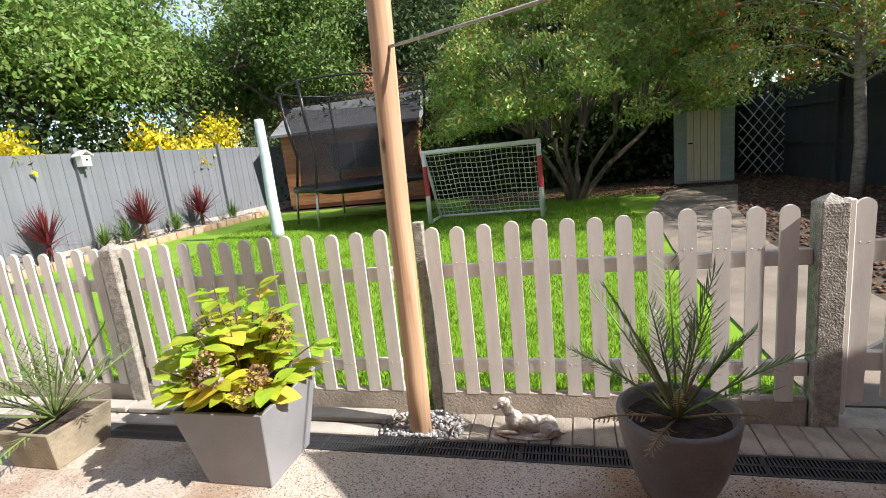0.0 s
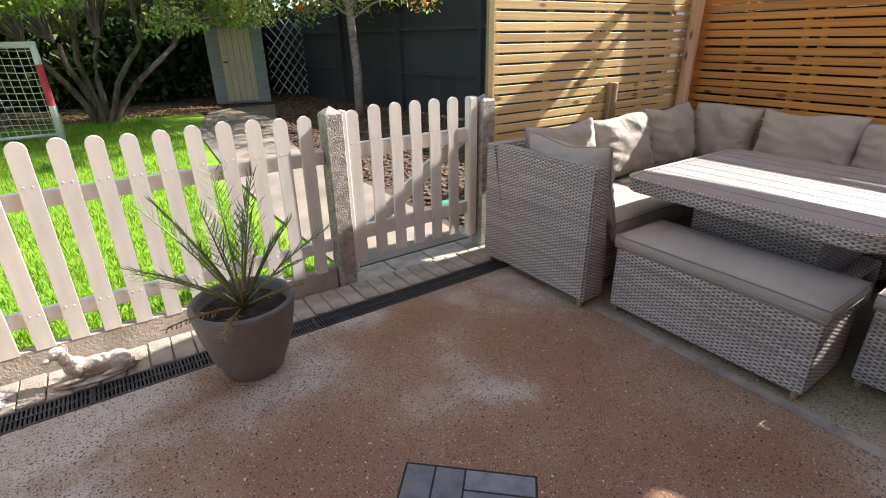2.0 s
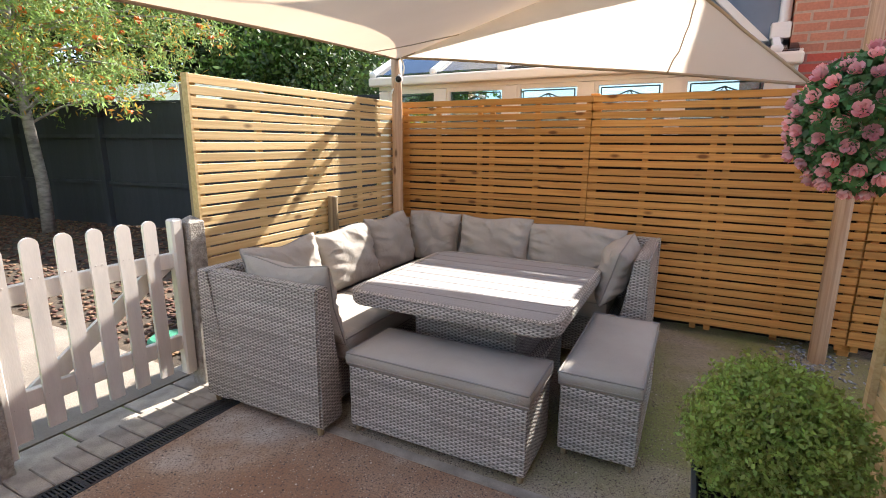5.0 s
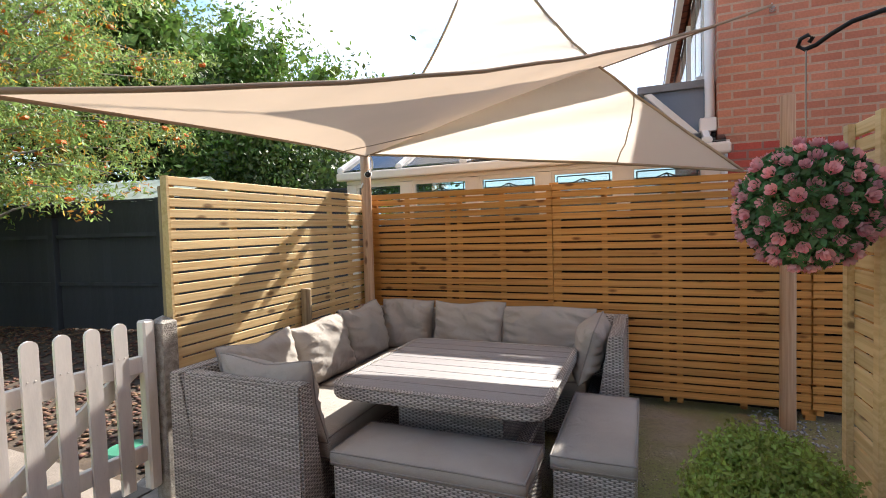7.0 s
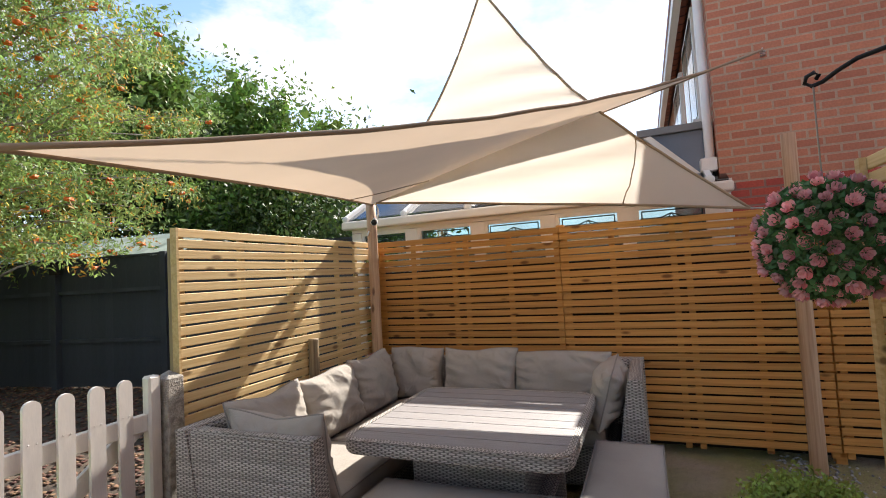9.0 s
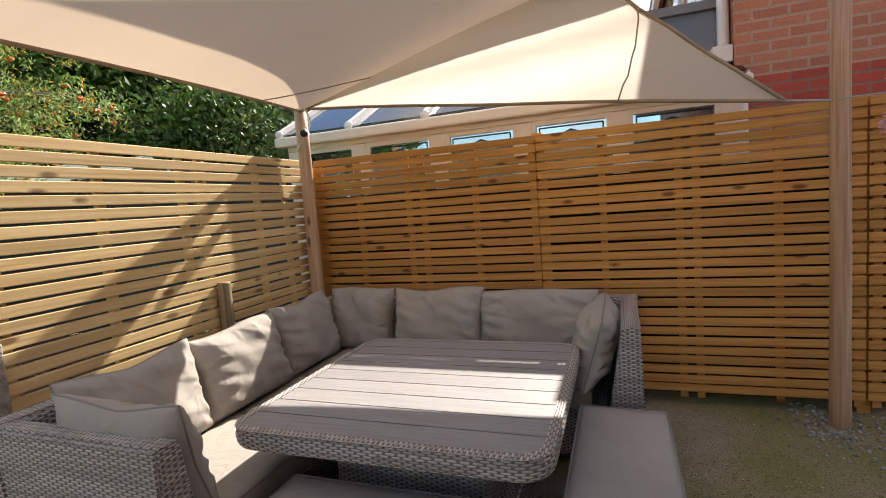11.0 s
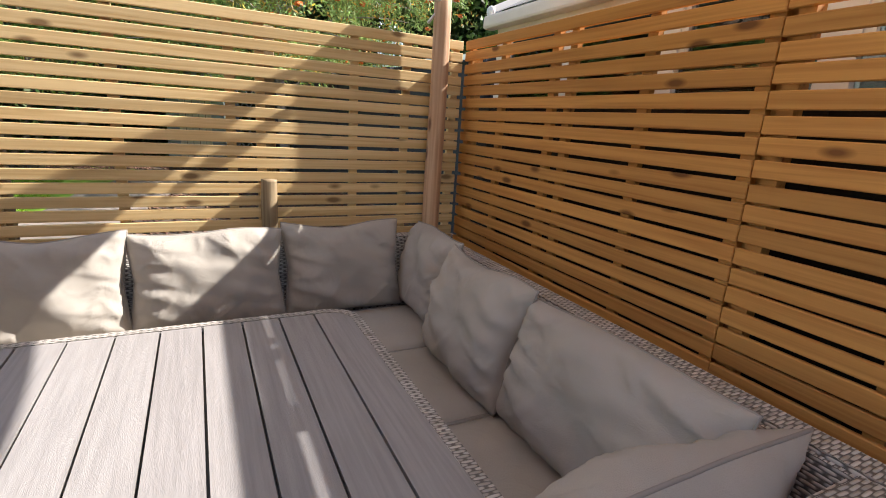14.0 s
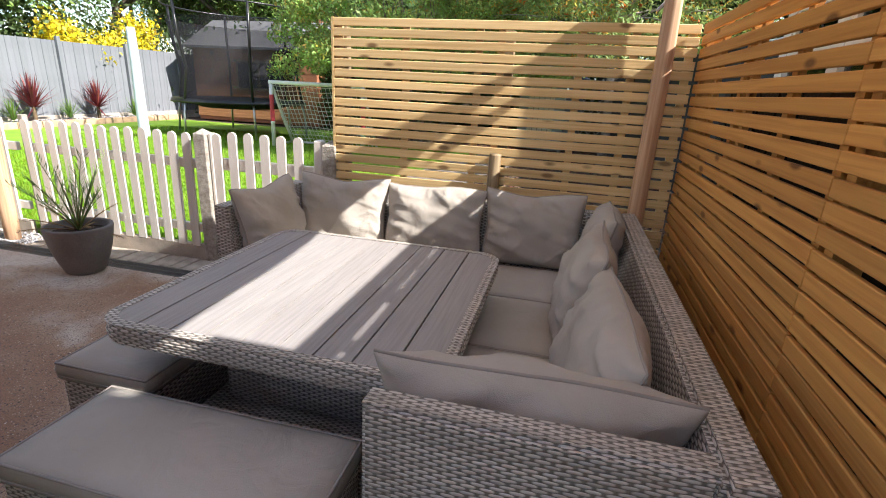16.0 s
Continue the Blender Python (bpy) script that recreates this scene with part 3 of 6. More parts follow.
def chips(name, centres, size, material, parent=None, flat=0.4):
    """Loose stones or chips: little irregular six-sided lumps."""
    c = np.asarray(centres, float)
    n = len(c)
    base = np.array([(1, 0, 0), (-1, 0, 0), (0, 1, 0), (0, -1, 0), (0, 0, 1), (0, 0, -1)], float)
    v = np.repeat(base[None], n, 0) * (size * rng.uniform(0.5, 1.2, (n, 6, 1)))
    v[:, :, 2] *= flat
    a = rng.uniform(0, 6.28, n)
    x, y = v[:, :, 0].copy(), v[:, :, 1].copy()
    v[:, :, 0], v[:, :, 1] = x * np.cos(a)[:, None] - y * np.sin(a)[:, None], x * np.sin(a)[:, None] + y * np.cos(a)[:, None]
    v += c[:, None]
    f = np.array([(0, 2, 4), (2, 1, 4), (1, 3, 4), (3, 0, 4), (2, 0, 5), (1, 2, 5), (3, 1, 5), (0, 3, 5)])
    idx = (f[None] + 6 * np.arange(n)[:, None, None]).reshape(-1)
    me = bpy.data.meshes.new(name)
    me.vertices.add(6 * n)
    me.vertices.foreach_set("co", v.ravel())
    me.loops.add(len(idx))
    me.loops.foreach_set("vertex_index", idx.astype(np.int32))
    me.polygons.add(len(idx) // 3)
    me.polygons.foreach_set("loop_start", np.arange(0, len(idx), 3, dtype=np.int32))
    me.update(calc_edges=True)
    me.materials.append(material)
    ob = new(name, me)
    if parent:
        ob.parent = parent
    return ob

# ---- ground ----
ground = part("ground", box(-250, 250, -250, 250, -0.30, -0.06), M_EARTH)
tagged(ground, "dark bare earth ground reaching to the horizon", "ground", kind="structure")
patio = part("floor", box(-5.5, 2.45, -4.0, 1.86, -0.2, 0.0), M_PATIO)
tagged(patio, "stained exposed-aggregate concrete patio with pale and rusty patches", "patio", kind="structure")
joint = part("floor_joint", box(2.40, 2.457, -4.0, 1.855, -0.1, 0.0035), M_BLOCK)
tagged(joint, "pale mortar joint between the two concrete slabs", "joint", kind="structure")
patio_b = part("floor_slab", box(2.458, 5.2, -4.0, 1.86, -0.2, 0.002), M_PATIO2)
tagged(patio_b, "mossy exposed-aggregate concrete slab under the sofa", "patio", kind="structure")
base = part("floor_strip", box(-5.5, 5.2, 1.86, 2.45, -0.2, -0.035), M_MORTAR)
tagged(base, "mortar bed under drain and paving blocks", "paving bed", kind="structure")
lawn = part("lawn", box(-9.0, 2.15, 2.33, 13.6, -0.2, -0.02), M_GRASS)
tagged(lawn, "bright green mown lawn behind the picket fence", "lawn", kind="structure")
bm = bmesh.new()
px = [(1.5, 2.45), (2.5, 2.45), (2.55, 4.0), (2.5, 6.0), (2.9, 8.5), (3.9, 11.9), (2.9, 11.9), (2.3, 11.3), (1.7, 9.0), (1.5, 6.0), (1.45, 4.0)]
prism(bm, px, 2, -0.2, -0.005)
tagged(part("path", bm, M_PATH), "pale concrete garden path curving from the gate to the shed", "path", kind="structure")
bed = part("bark_bed", box(2.3, 6.9, 2.45, 15.5, -0.2, -0.025), M_EARTH)
tagged(bed, "reddish bark mulch bed beside the path", "flower bed", kind="structure")
n = 9000
cx, cy = rng.uniform(2.3, 6.6, n), 2.5 + 12 * rng.uniform(0, 1, n) ** 1.4
chips("bark_mulch", np.stack([cx, cy, np.full(n, -0.012)], 1)[(cx > 2.62) | (cy > 12)], 0.035, M_BARK)
n = 3500
cx, cy = rng.uniform(-2.2, 2.4, n), rng.uniform(11.4, 13.4, n)
tagged(chips("bark_mulch", np.stack([cx, cy, np.full(n, -0.005)], 1), 0.035, M_BARK), "reddish bark chips under the shrub tree", "mulch", kind="stuff")
for ob in [o for o in scene.objects if o.name.startswith("bark_mulch")]:
    tagged(ob, "reddish brown bark chips strewn over the bed", "mulch", kind="stuff")
# grass blades: dense near the fence, thinner beyond
n = 120000
gx = rng.uniform(-7.5, 1.9, n)
gy = 2.36 + 9.0 * rng.uniform(0, 1, n) ** 1.7
keep = (gx < 1.35 + 0.1 * np.sin(gy)) & ((gx > -0.52 * gy - 2.6))
g = np.stack([gx, gy, np.full(n, 0.005)], 1)[keep]
blade = new("grass", leaf_mesh("grass", g, 0.055, M_BLADE, aspect=0.16, droop=0, dirs=np.tile((0, 0, 1.1), (len(g), 1))))
tagged(blade, "bright green grass blades of the mown lawn", "grass", kind="stuff")

# drain channel along the paving
drain = thing("drain", "black plastic slotted drain channel set along the patio edge", "drain", kind="structure")
# flat black sheet below the slots, standing in for the hollow's shade
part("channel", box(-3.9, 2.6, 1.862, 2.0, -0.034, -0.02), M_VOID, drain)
gm = bmesh.new()
rbox(gm, 0, 0.5, 0, 0.014, -0.02, 0.001)
rbox(gm, 0, 0.5, 0.122, 0.136, -0.02, 0.001)
rbox(gm, 0, 0.5, 0.062, 0.074, -0.02, 0.001)
for i in range(32):
    for y0 in (0.014, 0.074):
        rbox(gm, i * 0.0156, i * 0.0156 + 0.0085, y0, y0 + 0.048, -0.018, 0.0)
rbox(gm, 0.492, 0.5, 0.0, 0.136, -0.02, 0.001)
gme = mesh_from(gm, "grate", M_DRAIN)
for i in range(13):
    shared("grate", gme, drain, pose(-3.9 + 0.5 * i, 1.863, 0.0))

# paving blocks between drain and fence
paving = thing("paving", "row of small weathered concrete paving blocks along the fence foot", "paving", kind="structure")
bme = mesh_from(box(-0.048, 0.048, -0.118, 0.118, -0.035, 0.0, bev=0.005), "paving_block", M_BLOCK)
for i in range(31):
    x = -0.22 + i * 0.1
    if x < 2.85:
        shared("paving_block", bme, paving, pose(x, 2.122, 0.004 + 0.003 * math.sin(i * 2.3), 0, 0, 0.6 * math.sin(i * 1.7)))
kme = mesh_from(box(-0.44, 0.44, -0.05, 0.05, -0.035, 0.0, bev=0.006), "kerb_stone", M_KERB)
for i in range(4):
    shared("kerb_stone", kme, paving, pose(-1.10 - 0.9 * i, 2.056, 0.006))
    shared("kerb_stone", kme, paving, pose(-1.06 - 0.9 * i, 2.185, 0.022))
tme_g = mesh_from(box(-0.145, 0.145, -0.095, 0.095, -0.035, 0.0, bev=0.005), "paver", M_BLOCK)
for i in range(4):
    for j in range(2):
        shared("paver", tme_g, paving, pose(1.62 + i * 0.3, 2.345 + j * 0.2, -0.008))
gp = []
for i in range(260):
    a, r = rng.uniform(0, 6.28), 0.055 + 0.16 * rng.uniform() ** 0.7
    gp.append((-0.437 + 1.1 * r * math.cos(a), min(2.24, max(2.01, 2.09 + 0.8 * r * math.sin(a))), 0.004 + 0.012 * rng.uniform()))
tagged(chips("gravel", gp, 0.016, M_STONE, flat=0.7), "pale grey gravel round the foot of the timber pole", "gravel", kind="stuff")
gp = [(4.62 + 0.17 * rng.normal(), -1.2 + 0.13 * rng.normal(), 0.006) for i in range(200)]
tagged(chips("gravel", gp, 0.014, M_STONE, flat=0.7), "pale grey gravel round the sail post", "gravel", kind="stuff")

# inspection cover filled with slate-blue pavers
cover = thing("inspection_cover", "recessed drain cover filled with slate-blue pavers", "drain cover", at=(1.03, 0.52, 0), rz=-43)
part("tray", box(-0.23, 0.23, -0.23, 0.23, -0.02, 0.0015), M_IRON, cover, "thin steel tray edge")
for i, (x0, x1, y0, y1) in enumerate(((-0.222, -0.125, 0.06, 0.222), (-0.118, -0.02, 0.06, 0.222), (-0.013, 0.222, 0.143, 0.222), (-0.013, 0.222, 0.06, 0.136), (-0.222, 0.0, -0.05, 0.053), (0.007, 0.222, -0.05, 0.053), (-0.222, 0.222, -0.222, -0.057))):
    part("paver", box(x0, x1, y0, y1, -0.01, 0.004, bev=0.002), M_SLATE, cover)


# ---- picket fence and gate ----
def picket_mesh(h, w=0.072, t=0.018):
    pts = [(-w / 2, 0), (w / 2, 0), (w / 2, h - w / 2)] + [(w / 2 * math.cos(a), h - w / 2 + w / 2 * math.sin(a)) for a in [math.pi * k / 8 for k in range(1, 8)]] + [(-w / 2, h - w / 2)]
    bm = prism(bmesh.new(), pts, 1, -t / 2, t / 2)
    for z in (0.17, 0.73):
        for s in (-0.016, 0.016):
            bmesh.ops.create_icosphere(bm, subdivisions=1, radius=0.0045, matrix=Matrix.LocRotScale((s, -t / 2, z - 0.11 * (h < 0.9)), None, (1, 0.5, 1)))
    return mesh_from(bm, "picket", M_PICKET)


PICKET = picket_mesh(0.915)
FENCE = "picket fence"


def concrete_post(x, h=1.06, y=2.285):
    p = thing("fence_post", "rough weathered concrete fence post with a pointed top", "fence post", "fence posts", at=(x, y, 0))
    bm = rbox(bmesh.new(), -0.052, 0.052, -0.055, 0.055, -0.15, h - 0.035, bev=0.006)
    c = [bm.verts.new(v) for v in ((-0.048, -0.051, h - 0.036), (0.048, -0.051, h - 0.036), (0.048, 0.051, h - 0.036), (-0.048, 0.051, h - 0.036))]
    top = bm.verts.new((0, 0, h))
    for i in range(4):
        bm.faces.new((c[i], c[(i + 1) % 4], top))
    part("shaft", bm, M_CONPOST, p)
    return p


def fence_panel(xs, x0, x1):
    f = thing("picket_fence_panel", "white-painted wooden picket fence panel with rounded tops", "fence", FENCE)
    for z in (0.26, 0.785):
        part("rail", box(x0, x1, 2.285, 2.318, z - 0.036, z + 0.036, bev=0.004), M_PICKET, f)
    part("gravel_board", box(x0, x1, 2.268, 2.31, -0.1, 0.125, bev=0.01), M_GRAVELBOARD, f, "weathered concrete gravel board")
    for x in xs:
        shared("picket", PICKET, f, pose(x, 2.275, 0.112 + 0.006 * math.sin(9 * x), 0, 0.5 * math.sin(7 * x), 0))


for x in (-4.36, -2.40, 1.435):
    concrete_post(x)
fence_panel([-2.54 - 0.137 * i for i in range(13)], -4.31, -2.45)
fence_panel([-2.27 + 0.1385 * i for i in range(13)], -2.35, -0.46)
fence_panel([-0.31 + 0.1325 * i for i in range(13)], -0.36, 1.38)
bp0 = thing("fence_post", "slim grey concrete fence post behind the pole", "fence post", "fence posts", at=(-0.40, 2.335, 0))
part("shaft", box(-0.03, 0.022, -0.02, 0.03, -0.1, 1.05, bev=0.004), M_CONPOST, bp0)
post2 = concrete_post(2.505, 1.05, 2.285)

gate = thing("garden_gate", "white-painted picket gate with a diagonal brace, closed", "gate", at=(0, 0, 0))
for z in (0.30, 0.80):
    part("rail", box(1.53, 2.42, 2.285, 2.32, z - 0.045, z + 0.045, bev=0.004), M_PICKET, gate)
bm = bmesh.new()
prism(bm, [(1.56, 0.30), (1.66, 0.26), (2.40, 0.76), (2.33, 0.83)], 1, 2.3185, 2.34)
part("brace", bm, M_PICKET, gate)
for i, x in enumerate((1.55, 1.69, 1.83, 1.97, 2.11, 2.25)):
    shared("picket", PICKET, gate, pose(x, 2.275, 0.115 + 0.02 * (i > 0), 0, 0.4 * math.sin(5 * x), 0))
stile = part("gate_stile", box(2.37, 2.44, 2.262, 2.325, 0.09, 1.04, bev=0.01), M_PICKET, gate)
part("gate_stile", box(1.492, 1.522, 2.262, 2.325, 0.05, 1.03, bev=0.006), M_PICKET, gate)
lid = thing("manhole_lid", "small green plastic inspection lid in the bark bed", "lid", at=(2.78, 3.05, 0.0))
part("cap", lathe(bmesh.new(), [(0.15, -0.02), (0.15, 0.03), (0.13, 0.045)], 16), M_GREENLID, lid)


# ---- slatted screens ----
def slatted(name, label, length, along, origin, top=1.85, bottom=0.07, battens=(), cat="screen"):
    """Horizontal slats on upright battens; along: 0 for x, 1 for y."""
    s = thing(name, label, cat, "slatted screens", at=origin)
    pitch, h = 0.0632, 0.0505
    if along == 0:
        me = mesh_from(box(0, length, -0.009, 0.009, 0, h, bev=0.003), "slat", M_SLAT)
    else:
        me = mesh_from(box(-0.009, 0.009, 0, length, 0, h, bev=0.003), "slat", M_SLAT_Y_SHADED)
    i, z = 0, top - h
    while z > bottom - 0.03:
        j = 0.0015 * math.sin(i * 3.1)
        shared("slat", me, s, pose(j if along else 0, 0 if along else j, z, 0.12 * math.sin(i * 1.9) if along else 0, 0.0 if along else 0.12 * math.sin(i * 2.7), 0))
        z -= pitch
        i += 1
    for b in battens:
        if along == 0:
            part("batten", box(b - 0.022, b + 0.022, 0.0105, 0.035, bottom - 0.02, top - 0.002), M_SLAT, s)
        else:
            part("batten", box(0.0105, 0.035, b - 0.022, b + 0.022, bottom - 0.02, top - 0.002), M_SLAT_Y_SHADED, s)
    return s


scr = slatted("slatted_screen", "slatted honey-coloured pine screen in dappled sun behind the sofa", 2.235, 0, (2.555, 2.255, 0), battens=(0.03, 0.5, 0.98, 1.12, 1.6, 1.9, 2.2))
part("end_batten", box(-0.016, -0.001, -0.012, 0.036, 0.06, 1.852), M_SLAT, scr, "yellowish end batten")
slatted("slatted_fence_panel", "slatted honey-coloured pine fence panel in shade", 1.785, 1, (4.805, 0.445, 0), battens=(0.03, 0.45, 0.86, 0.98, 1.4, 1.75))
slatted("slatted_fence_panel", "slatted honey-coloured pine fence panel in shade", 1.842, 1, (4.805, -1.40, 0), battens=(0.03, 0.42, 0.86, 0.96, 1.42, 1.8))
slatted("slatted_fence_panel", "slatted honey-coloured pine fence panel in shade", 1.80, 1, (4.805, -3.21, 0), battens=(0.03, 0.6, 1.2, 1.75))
slatted("slatted_screen", "short slatted pine screen beside the brick house corner", 0.62, 0, (2.315, -1.06, 0), top=1.86, battens=(0.03, 0.33, 0.62))
for y, top in ((0.437, 1.87), (-1.408, 1.86), (-3.22, 1.86), (2.245, 1.80)):
    p = thing("screen_post", "square pine post behind the slatted fence", "fence post", "screen posts", at=(4.845, y, 0))
    part("shaft", box(0, 0.06, -0.035, 0.035, -0.1, top, bev=0.004), M_SLAT_Y_SHADED, p)
for x, y in ((2.60, 2.33), (3.72, 2.33)):
    p = thing("screen_post", "square pine post behind the slatted screen", "fence post", "screen posts", at=(x, y, 0))
    part("shaft", box(-0.03, 0.03, -0.03, 0.03, -0.1, 1.80, bev=0.004), M_STUB, p)
# old close-boarded fence beyond the slatted one, coloured near-black for shade in the gaps
oldf = thing("old_fence", "weathered close-boarded timber fence behind the slatted panels, coloured dark as the gaps' shade", "fence")
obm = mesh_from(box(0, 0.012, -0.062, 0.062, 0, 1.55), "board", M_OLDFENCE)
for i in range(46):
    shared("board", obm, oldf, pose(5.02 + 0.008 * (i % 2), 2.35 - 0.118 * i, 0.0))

stub = thing("stub_post", "short round weathered timber post in front of the screen", "post", at=(3.695, 2.205, 0))
part("shaft", tube(bmesh.new(), [(0, 0, -0.1), (0, 0, 0.5), (0.004, 0, 1.045), (0.004, 0, 1.055)], 0.042, 0.039, 12), M_STUB, stub, smooth=True)


# ---- timber poles and sails ----
def pole(label, x, y, h, r, lean=(0, 0)):
    p = thing("timber_pole", label, "post", "sail poles", at=(x, y, 0))
    pts = [(lean[0] * k / 8 + 0.004 * math.sin(k * 1.3), lean[1] * k / 8, -0.15 + (h + 0.15) * k / 8) for k in range(9)]
    part("shaft", tube(bmesh.new(), pts, r, r * 0.9, 18), M_POLE, p, smooth=True)
    return p


pole("tall round pine pole standing in gravel by the picket fence", -0.437, 2.075, 3.3, 0.058, lean=(0.09, 0.0))
cpost = pole("round pine sail post in the corner of the slatted screens", 4.605, 2.165, 2.22, 0.052)
rpost = pole("round pine sail post standing in gravel by the slatted fence", 4.635, -1.22, 2.35, 0.052)


def sail(name, label, A, B, C, bow, drop, material, sag, n=26, puckers=0.012, lace=0, seam=0):
    """A three-cornered shade sail with hollow edges, hem, corner rings."""
    s = thing(name, label, "shade sail", "shade sails")
    A, B, C = Vector(A), Vector(B), Vector(C)
    cen = (A + B + C) / 3
    nrm = (B - A).cross(C - A).normalized()
    bm = bmesh.new()
    grid = {}
    for i in range(n + 1):
        for j in range(n + 1 - i):
            a, b = i / n, j / n
            c = 1 - a - b
            p = A * a + B * b + C * c
            e = (a * b * (1 - c) ** 2, b * c * (1 - a) ** 2, c * a * (1 - b) ** 2)
            w = 4 * sum(k * q for k, q in zip(bow, e))
            p = p - Vector((0, 0, 4 * sum(k * q for k, q in zip(drop, e))))
            p = p + (cen - p) * w
            p = p + nrm * (sag * 27 * a * b * c + puckers * math.sin(34 * (a - 0.3 * b)) * 4 * b * (1 - b))
            grid[i, j] = bm.verts.new(p)
    for i in range(n):
        for j in range(n - i):
            bm.faces.new((grid[i, j], grid[i + 1, j], grid[i, j + 1]))
            if i + j < n - 1:
                bm.faces.new((grid[i + 1, j], grid[i + 1, j + 1], grid[i, j + 1]))
    edges = [[grid[i, 0].co.copy() for i in range(n + 1)], [grid[0, j].co.copy() for j in range(n + 1)], [grid[i, n - i].co.copy() for i in range(n + 1)]]
    cord = [grid[i, lace].co + Vector((-0.012, 0.0, 0.012 if i % 2 else -0.012)) for i in range(n + 1 - lace)]
    line = [grid[i, seam - i].co + Vector((0, 0, -0.004)) for i in range(seam + 1)] if seam else []
    part("cloth", bm, material, s, smooth=True)
    if seam:
        part("seam", tube(bmesh.new(), line, 0.004, None, 5), M_HEM, s, "stitched seam across the corner", smooth=True)
    if lace:
        part("lacing", tube(bmesh.new(), cord, 0.005, None, 5), M_HEM, s, "dark scalloped lacing cord", smooth=True)
    for e in edges:
        part("hem", tube(bmesh.new(), e, 0.011, None, 6), M_HEM, s, "darker stitched edge hem", smooth=True)
    return s


S_P, S_L, S_W = (4.56, 2.13, 2.20), (1.30, 1.45, 1.92), (5.27, -1.255, 3.215)
S_R, S_T = (4.50, -0.93, 1.84), (4.64, 0.95, 4.02)
sail1 = sail("shade_sail", "sand-coloured triangular shade sail stretched over the patio", S_L, S_W, S_P, (0.03, 0.05, 0.03), (0.17, 0.0, 0.0), M_SAIL, -0.04, puckers=0.004, seam=5)
sail2 = sail("shade_sail", "cream triangular shade sail with a scalloped hem", S_T, S_R, (4.58, 2.12, 2.215), (0.22, 0.02, 0.14), (0.0, 0.0, 0.0), M_SAIL2, -0.05, puckers=0.024, lace=19)


def rope(name, label, pts, r, material, cat="rope"):
    t = thing(name, label, cat)
    part("strand", tube(bmesh.new(), pts, r, None, 6), material, t, smooth=True)


rope("sail_rope", "twisted grey rope tying the sail corner to the timber pole", [(-0.36, 2.05, 1.865), (0.15, 1.87, 1.875), (0.7, 1.67, 1.893), S_L], 0.007, M_ROPE)
rope("sail_rope", "thin cord tying the cream sail to its post", [S_R, (4.57, -1.1, 1.83), (4.60, -1.17, 1.825)], 0.006, M_ROPE)
rope("sail_rope", "thin cord running along the slatted fence top", [(4.585, -1.2, 1.83), (4.78, -2.0, 1.86), (4.79, -3.2, 1.9)], 0.004, M_ROPE)


def chain(label, A, B, n=7):
    c = thing("chain", label, "chain")
    A, B = Vector(A), Vector(B)
    d = (B - A).normalized()
    L = (B - A).length / n
    for i in range(n):
        u = d.cross((0, 0, 1) if i % 2 else (0.3, 1, 0.1)).normalized()
        mid = A + d * L * (i + 0.5)
        pts = [mid + d * (0.62 * L * math.cos(t)) + u * (0.3 * L * math.sin(t)) for t in [2 * math.pi * k / 12 for k in range(13)]]
        part("link", tube(bmesh.new(), pts, 0.09 * L, None, 5, cap=False), M_STEEL, c, smooth=True)


chain("galvanised chain and turnbuckle fixing the sail to the brick wall", S_W, (5.51, -1.31, 3.25), 4)
chain("galvanised chain hanging from the sail's raised corner", S_T, (4.66, 0.96, 4.6), 9)

# security camera on the corner post
cctv = thing("security_camera", "white bullet security camera with a black lens on the corner post", "camera", at=(4.55, 2.10, 2.03), rz=206)
part("bracket", tube(bmesh.new(), [(-0.035, 0, 0.03), (0.0, 0, 0.03), (0.02, 0, 0.0)], 0.014, None, 8), M_WHITE, cctv, smooth=True)
part("body", tube(bmesh.new(), [(0.0, 0, 0.0), (0.08, 0, -0.012), (0.082, 0, -0.012)], 0.030, 0.032, 14), M_WHITE, cctv, smooth=True)
part("lens", tube(bmesh.new(), [(0.078, 0, -0.012), (0.098, 0, -0.014)], 0.027, 0.025, 14), M_BLACK, cctv, "black lens", smooth=True)
rope("cable", "white cable wound down the corner post", [(4.55 + 0.062 * math.cos(a), 2.12 + 0.055 * math.sin(a), 2.05 - 0.075 * a) for a in [0.35 * k - 2.6 for k in range(14)]], 0.008, M_WHITE, "cable")


# ---- wicker furniture ----
sofa = thing("corner_sofa", "grey woven-rattan corner sofa with slanted arms, U-shaped round the table", "sofa")
bm = bmesh.new()
prism(bm, [(2.335, 0.05), (2.50, 0.05), (2.50, 0.30), (2.435, 0.785), (2.345, 0.79)], 1, 1.20, 1.953)
bmesh.ops.bevel(bm, geom=[e for e in bm.edges if e.calc_length() > 0.3], offset=0.012, segments=2, affect="EDGES")
part("armrest", bm, M_WICKER, sofa)
bm = bmesh.new()
prism(bm, [(-0.165, 0.05), (0.01, 0.05), (0.01, 0.30), (-0.07, 0.785), (-0.155, 0.79)], 0, 3.775, 4.493)
bmesh.ops.bevel(bm, geom=[e for e in bm.edges if e.calc_length() > 0.3], offset=0.012, segments=2, affect="EDGES")
part("armrest", bm, M_WICKER, sofa)
bm = bmesh.new()
prism(bm, [(2.05, 0.05), (1.86, 0.05), (1.86, 0.30), (1.955, 0.785), (2.045, 0.79)], 0, 2.335, 4.495)
bmesh.ops.bevel(bm, geom=[e for e in bm.edges if e.calc_length() > 0.3], offset=0.012, segments=2, affect="EDGES")
part("backrest", bm, M_WICKER, sofa)
bm = bmesh.new()
